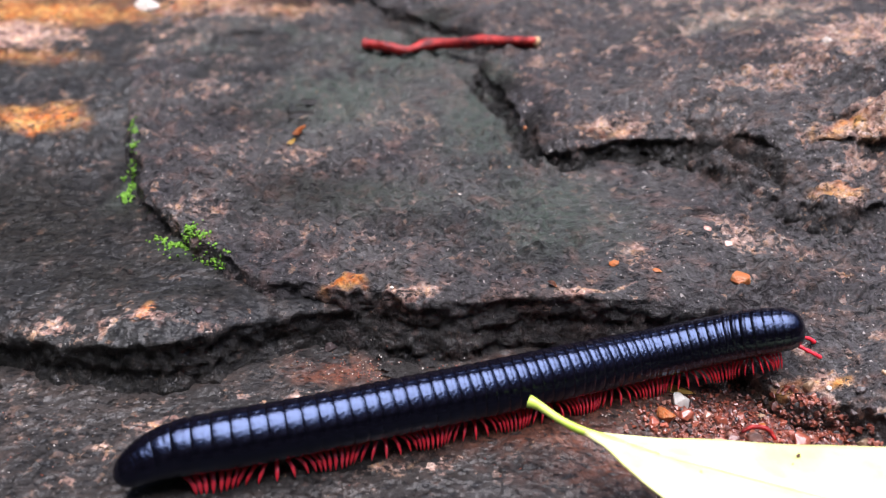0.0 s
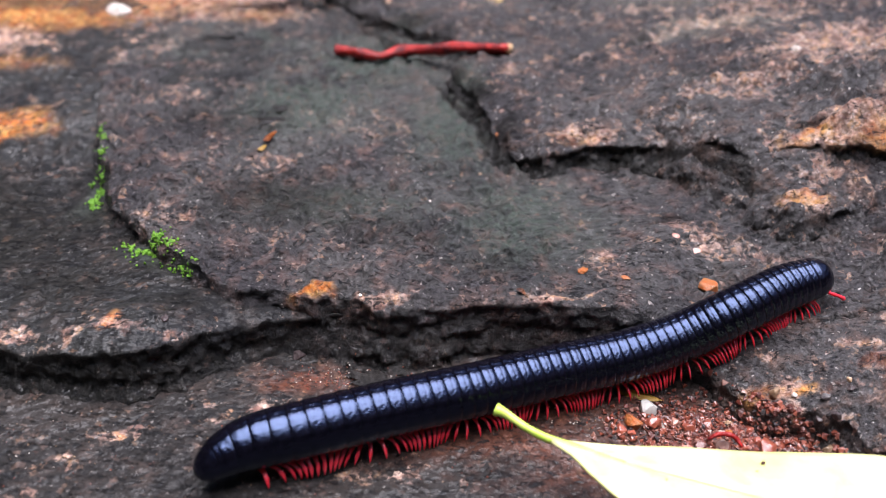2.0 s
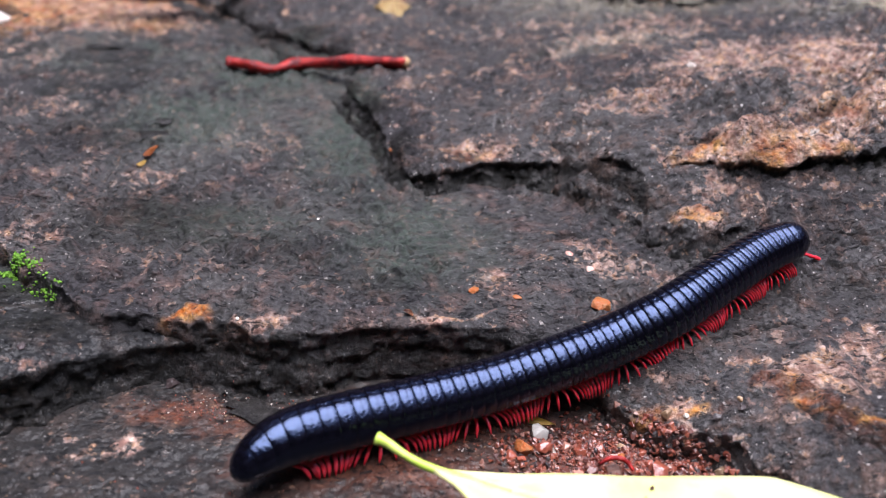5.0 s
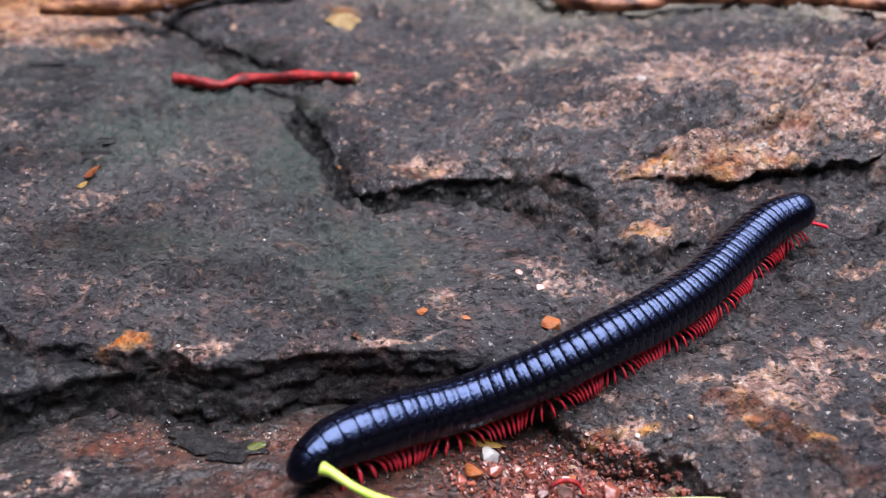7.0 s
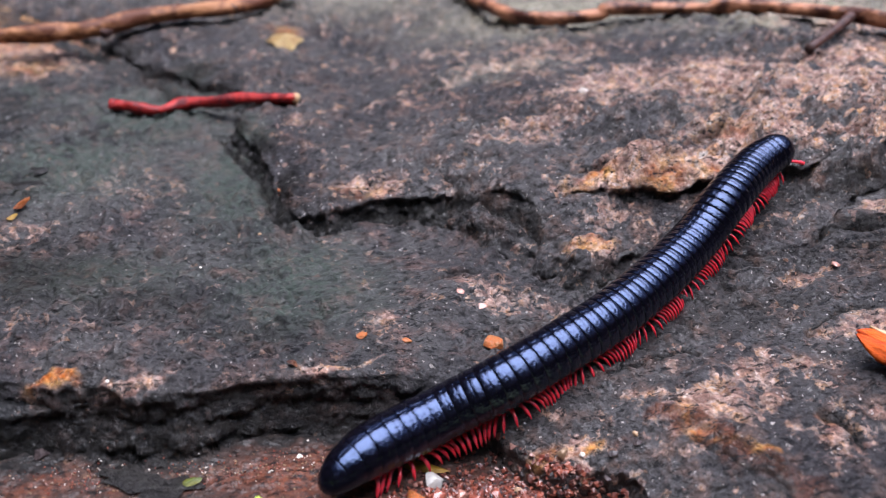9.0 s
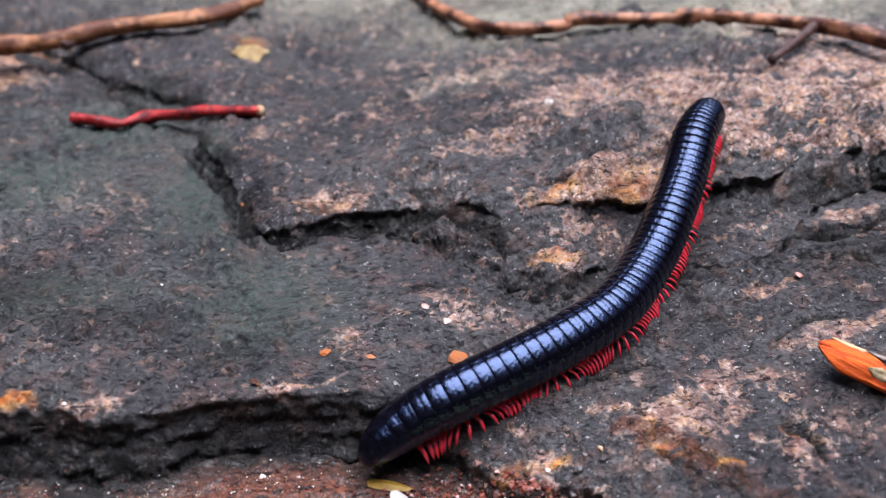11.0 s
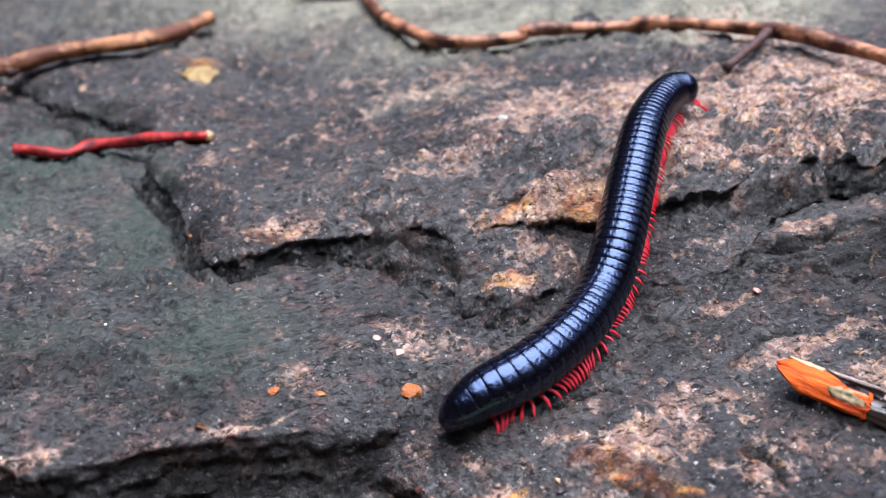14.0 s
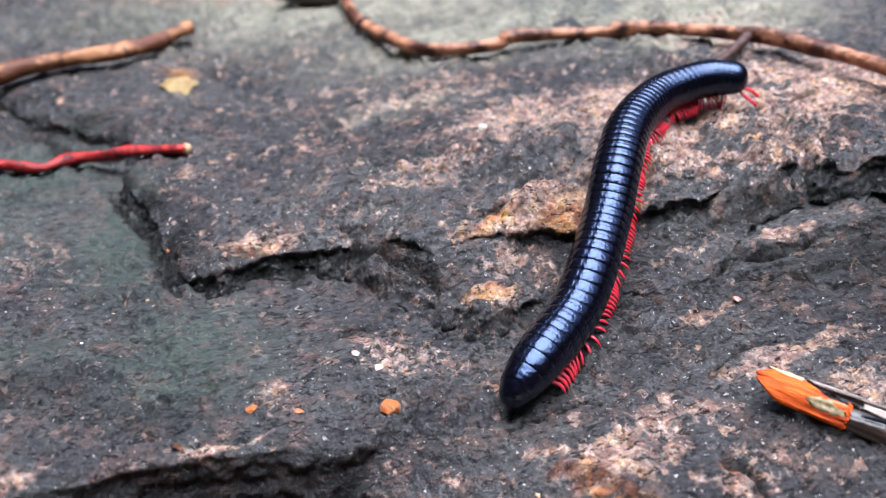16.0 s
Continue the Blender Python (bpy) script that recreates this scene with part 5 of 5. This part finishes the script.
def bark_piece():
    ob = tagged(empty("bark_strip"), "curled broken stick with orange bark and grey weathered wood", "bark")
    ob.matrix_world = Matrix.Translation((0.1600, 0.1652, rest(0.1660, 0.1585) + 0.0016)) @ pose(0, 0, 0, 0, 2, -45)
    part("bark", curl(bmesh.new(), 0.0162, 0.0, 0.0037, (68, 112), 184, 0.0005, 0.86, 3), ORANGE_BARK, ob, "bright orange bark with a torn tip")
    part("rim", curl(bmesh.new(), 0.0006, 0.0157, 0.00395, 108, 186, 0.0005, 0.0, 6, 4), ORANGE_BARK, ob, "raised orange torn rim")
    part("pale_edge", curl(bmesh.new(), 0.0060, 0.0016, 0.00372, 66, 90, 0.0005, 0.8, 14, 14, 6), PALE_WOOD, ob, "pale torn edge")
    part("wood", curl(bmesh.new(), 0.0400, 0.0080, 0.0042, 10, 44, 0.0008, 0.9, 9), GREY_WOOD, ob, "weathered grey-pink wood")
    part("wood", curl(bmesh.new(), 0.0370, 0.0180, 0.0036, 72, 118, 0.0007, 0.5, 19), GREY_WOOD, ob, "weathered grey-pink wood")
    # these two dark parts colour in the shade of underside and hollow
    part("wood", curl(bmesh.new(), 0.0420, 0.0120, 0.0034, 122, 200, 0.0007, 0.6, 29), DARK_WOOD, ob, "black lower wood with underside shade in its colour")
    part("core", tube(bmesh.new(), [(0.003, 0.0002, -0.0004), (0.02, 0, -0.0006), (0.055, 0, -0.0004)], (0.0010, 0.0024, 0.0025), 12, 0.2, 4), DARK_WOOD, ob, "dark core filling in the shade of the hollow")
    part("lichen", curl(bmesh.new(), 0.0066, 0.0090, 0.00384, 116, 156, 0.0002, 0.9, 12, 14, 12), LICHEN, ob, "grey-green lichen patch")


SLATE_CHIP = plain("thin_slate_flake", (0.045, 0.041, 0.040), 0.5, (0.11, 0.10, 0.095), 600, 0.0030, 0.2)
LEAF_GREEN = plain("green_leaf_scrap", (0.09, 0.15, 0.02), 0.45, (0.22, 0.20, 0.03), 300)
LEAF_OCHRE = plain("ochre_leaf_scrap", (0.52, 0.33, 0.04), 0.5, (0.36, 0.20, 0.03), 350)
LEAF_PALE = plain("pale_ochre_leaf", (0.56, 0.42, 0.18), 0.6, (0.40, 0.24, 0.09), 200)
LEAF_RUST = plain("rust_leaf_scrap", (0.42, 0.13, 0.03), 0.5, (0.24, 0.07, 0.025), 300)
DEBRIS = plain("black_debris", (0.012, 0.011, 0.011), 0.6, (0.03, 0.026, 0.024), 500, 0.0003)


def scrap(name, label, category, x, y, length, width, turn, mat, seed, curve=0.2, lift=0.0003, thick=0.0002, ragged=0.25, tilt=0.0):
    """A small thin flake or leaf scrap with a ragged outline."""
    bm = bmesh.new()
    n = 22
    mid = bm.verts.new((0, 0, curve * width * 0.4))
    rim = []
    for i in range(n):
        a = 2 * math.pi * i / n
        r = 1 + ragged * float(fbm(math.cos(a) * 2 + seed, math.sin(a) * 2, seed, 3, seed))
        px, py = 0.5 * length * r * math.cos(a), 0.5 * width * r * math.sin(a) * (1 - 0.35 * math.cos(a))
        rim.append(bm.verts.new((px, py, -curve * 0.5 * abs(py) + 0.15 * curve * px)))
    for i in range(n):
        bm.faces.new((mid, rim[i], rim[(i + 1) % n]))
    bmesh.ops.solidify(bm, geom=bm.faces[:], thickness=thick)
    ob = part(name, bm, mat, None, "", False)
    ob.matrix_world = Matrix.Translation((x, y, rest(x, y) + lift)) @ pose(0, 0, 0, tilt, 0, turn)
    return tagged(ob, label, category)


def scraps():
    scrap("slate_flake", "thin dark slate flake at the foot of the rock", "stone flake", 0.0278, 0.1664, 0.0145, 0.0052, -24, SLATE_CHIP, 3, 0.1, 0.0007, 0.0009, 1.1)
    scrap("slate_flake", "thin dark slate flake with a cracked edge", "stone flake", 0.0338, 0.1640, 0.0098, 0.0050, -12, SLATE_CHIP, 6, 0.05, 0.0006, 0.0009, 1.1)
    scrap("leaf_scrap", "small green and yellow leaf scrap on soil", "leaf", 0.0386, 0.1643, 0.0034, 0.0018, 10, LEAF_GREEN, 2, 0.5, 0.0008)
    scrap("leaf_scrap", "narrow yellow leaf scrap on soil", "leaf", 0.0795, 0.1630, 0.0085, 0.0026, -22, LEAF_OCHRE, 9, 0.3, 0.0004)
    scrap("leaf_scrap", "tiny yellow and rust leaf scrap on slate", "leaf", -0.0022, 0.2385, 0.0050, 0.0015, 62, LEAF_RUST, 4, 0.7, 0.0010, tilt=20)
    scrap("leaf_scrap", "tiny ochre leaf tip on slate", "leaf", -0.0038, 0.2352, 0.0026, 0.0018, 55, LEAF_OCHRE, 5, 0.5, 0.0009)
    scrap("debris", "black crumbs of debris on slate", "debris", -0.0040, 0.2490, 0.0090, 0.0040, 10, DEBRIS, 8, 0.2, 0.0009, 0.0004, 1.2)
    scrap("debris", "black crumb of debris on slate", "debris", -0.0015, 0.2560, 0.0050, 0.0034, 20, DEBRIS, 12, 0.2, 0.0005, 0.0003, 1.2)
    scrap("debris", "thin black crack debris on slate", "debris", -0.0280, 0.3060, 0.0110, 0.0030, 3, DEBRIS, 14, 0.2, 0.0006, 0.0006, 0.7)
    scrap("debris", "small dark chip on the slab edge", "debris", 0.0567, 0.1785, 0.0012, 0.0022, 70, BARK_DARK, 15, 0.5, 0.0006, tilt=25)
    scrap("leaf_scrap", "blurred pale yellow leaf lying on rock", "leaf", 0.0590, 0.3280, 0.0090, 0.0145, 30, LEAF_PALE, 17, 0.3, 0.0010, 0.0003, 0.7)
    fibre = part("fibre", tube(bmesh.new(), spline([(-0.0030, 0.0, 0.0012), (-0.0010, 0.0004, 0.0022), (0.0016, 0.0001, 0.0020), (0.0030, -0.0014, 0.0008)], 5), (0.0003, 0.0005, 0.0005, 0.0003), 7), TWIG_RED)
    fibre.location = (0.0926, 0.1503, rest(0.0926, 0.1503) + 0.0012)
    tagged(fibre, "curled red-brown plant fibre on gravel", "fibre")
    log = part("log", tube(bmesh.new(), spline([(-0.014, 0.006, 0), (-0.004, 0.002, 0), (0.009, -0.003, 0)], 5), (0.003, 0.0042, 0.0036), 12, 0.25, 3), DARK_WOOD)
    log.location = (0.1085, 0.3950, rest(0.1085, 0.395) + 0.0036)
    tagged(log, "dark mossy piece of wood on rock", "wood")


pebbles()
grit()
moss()
bark_piece()
scraps()


motions()
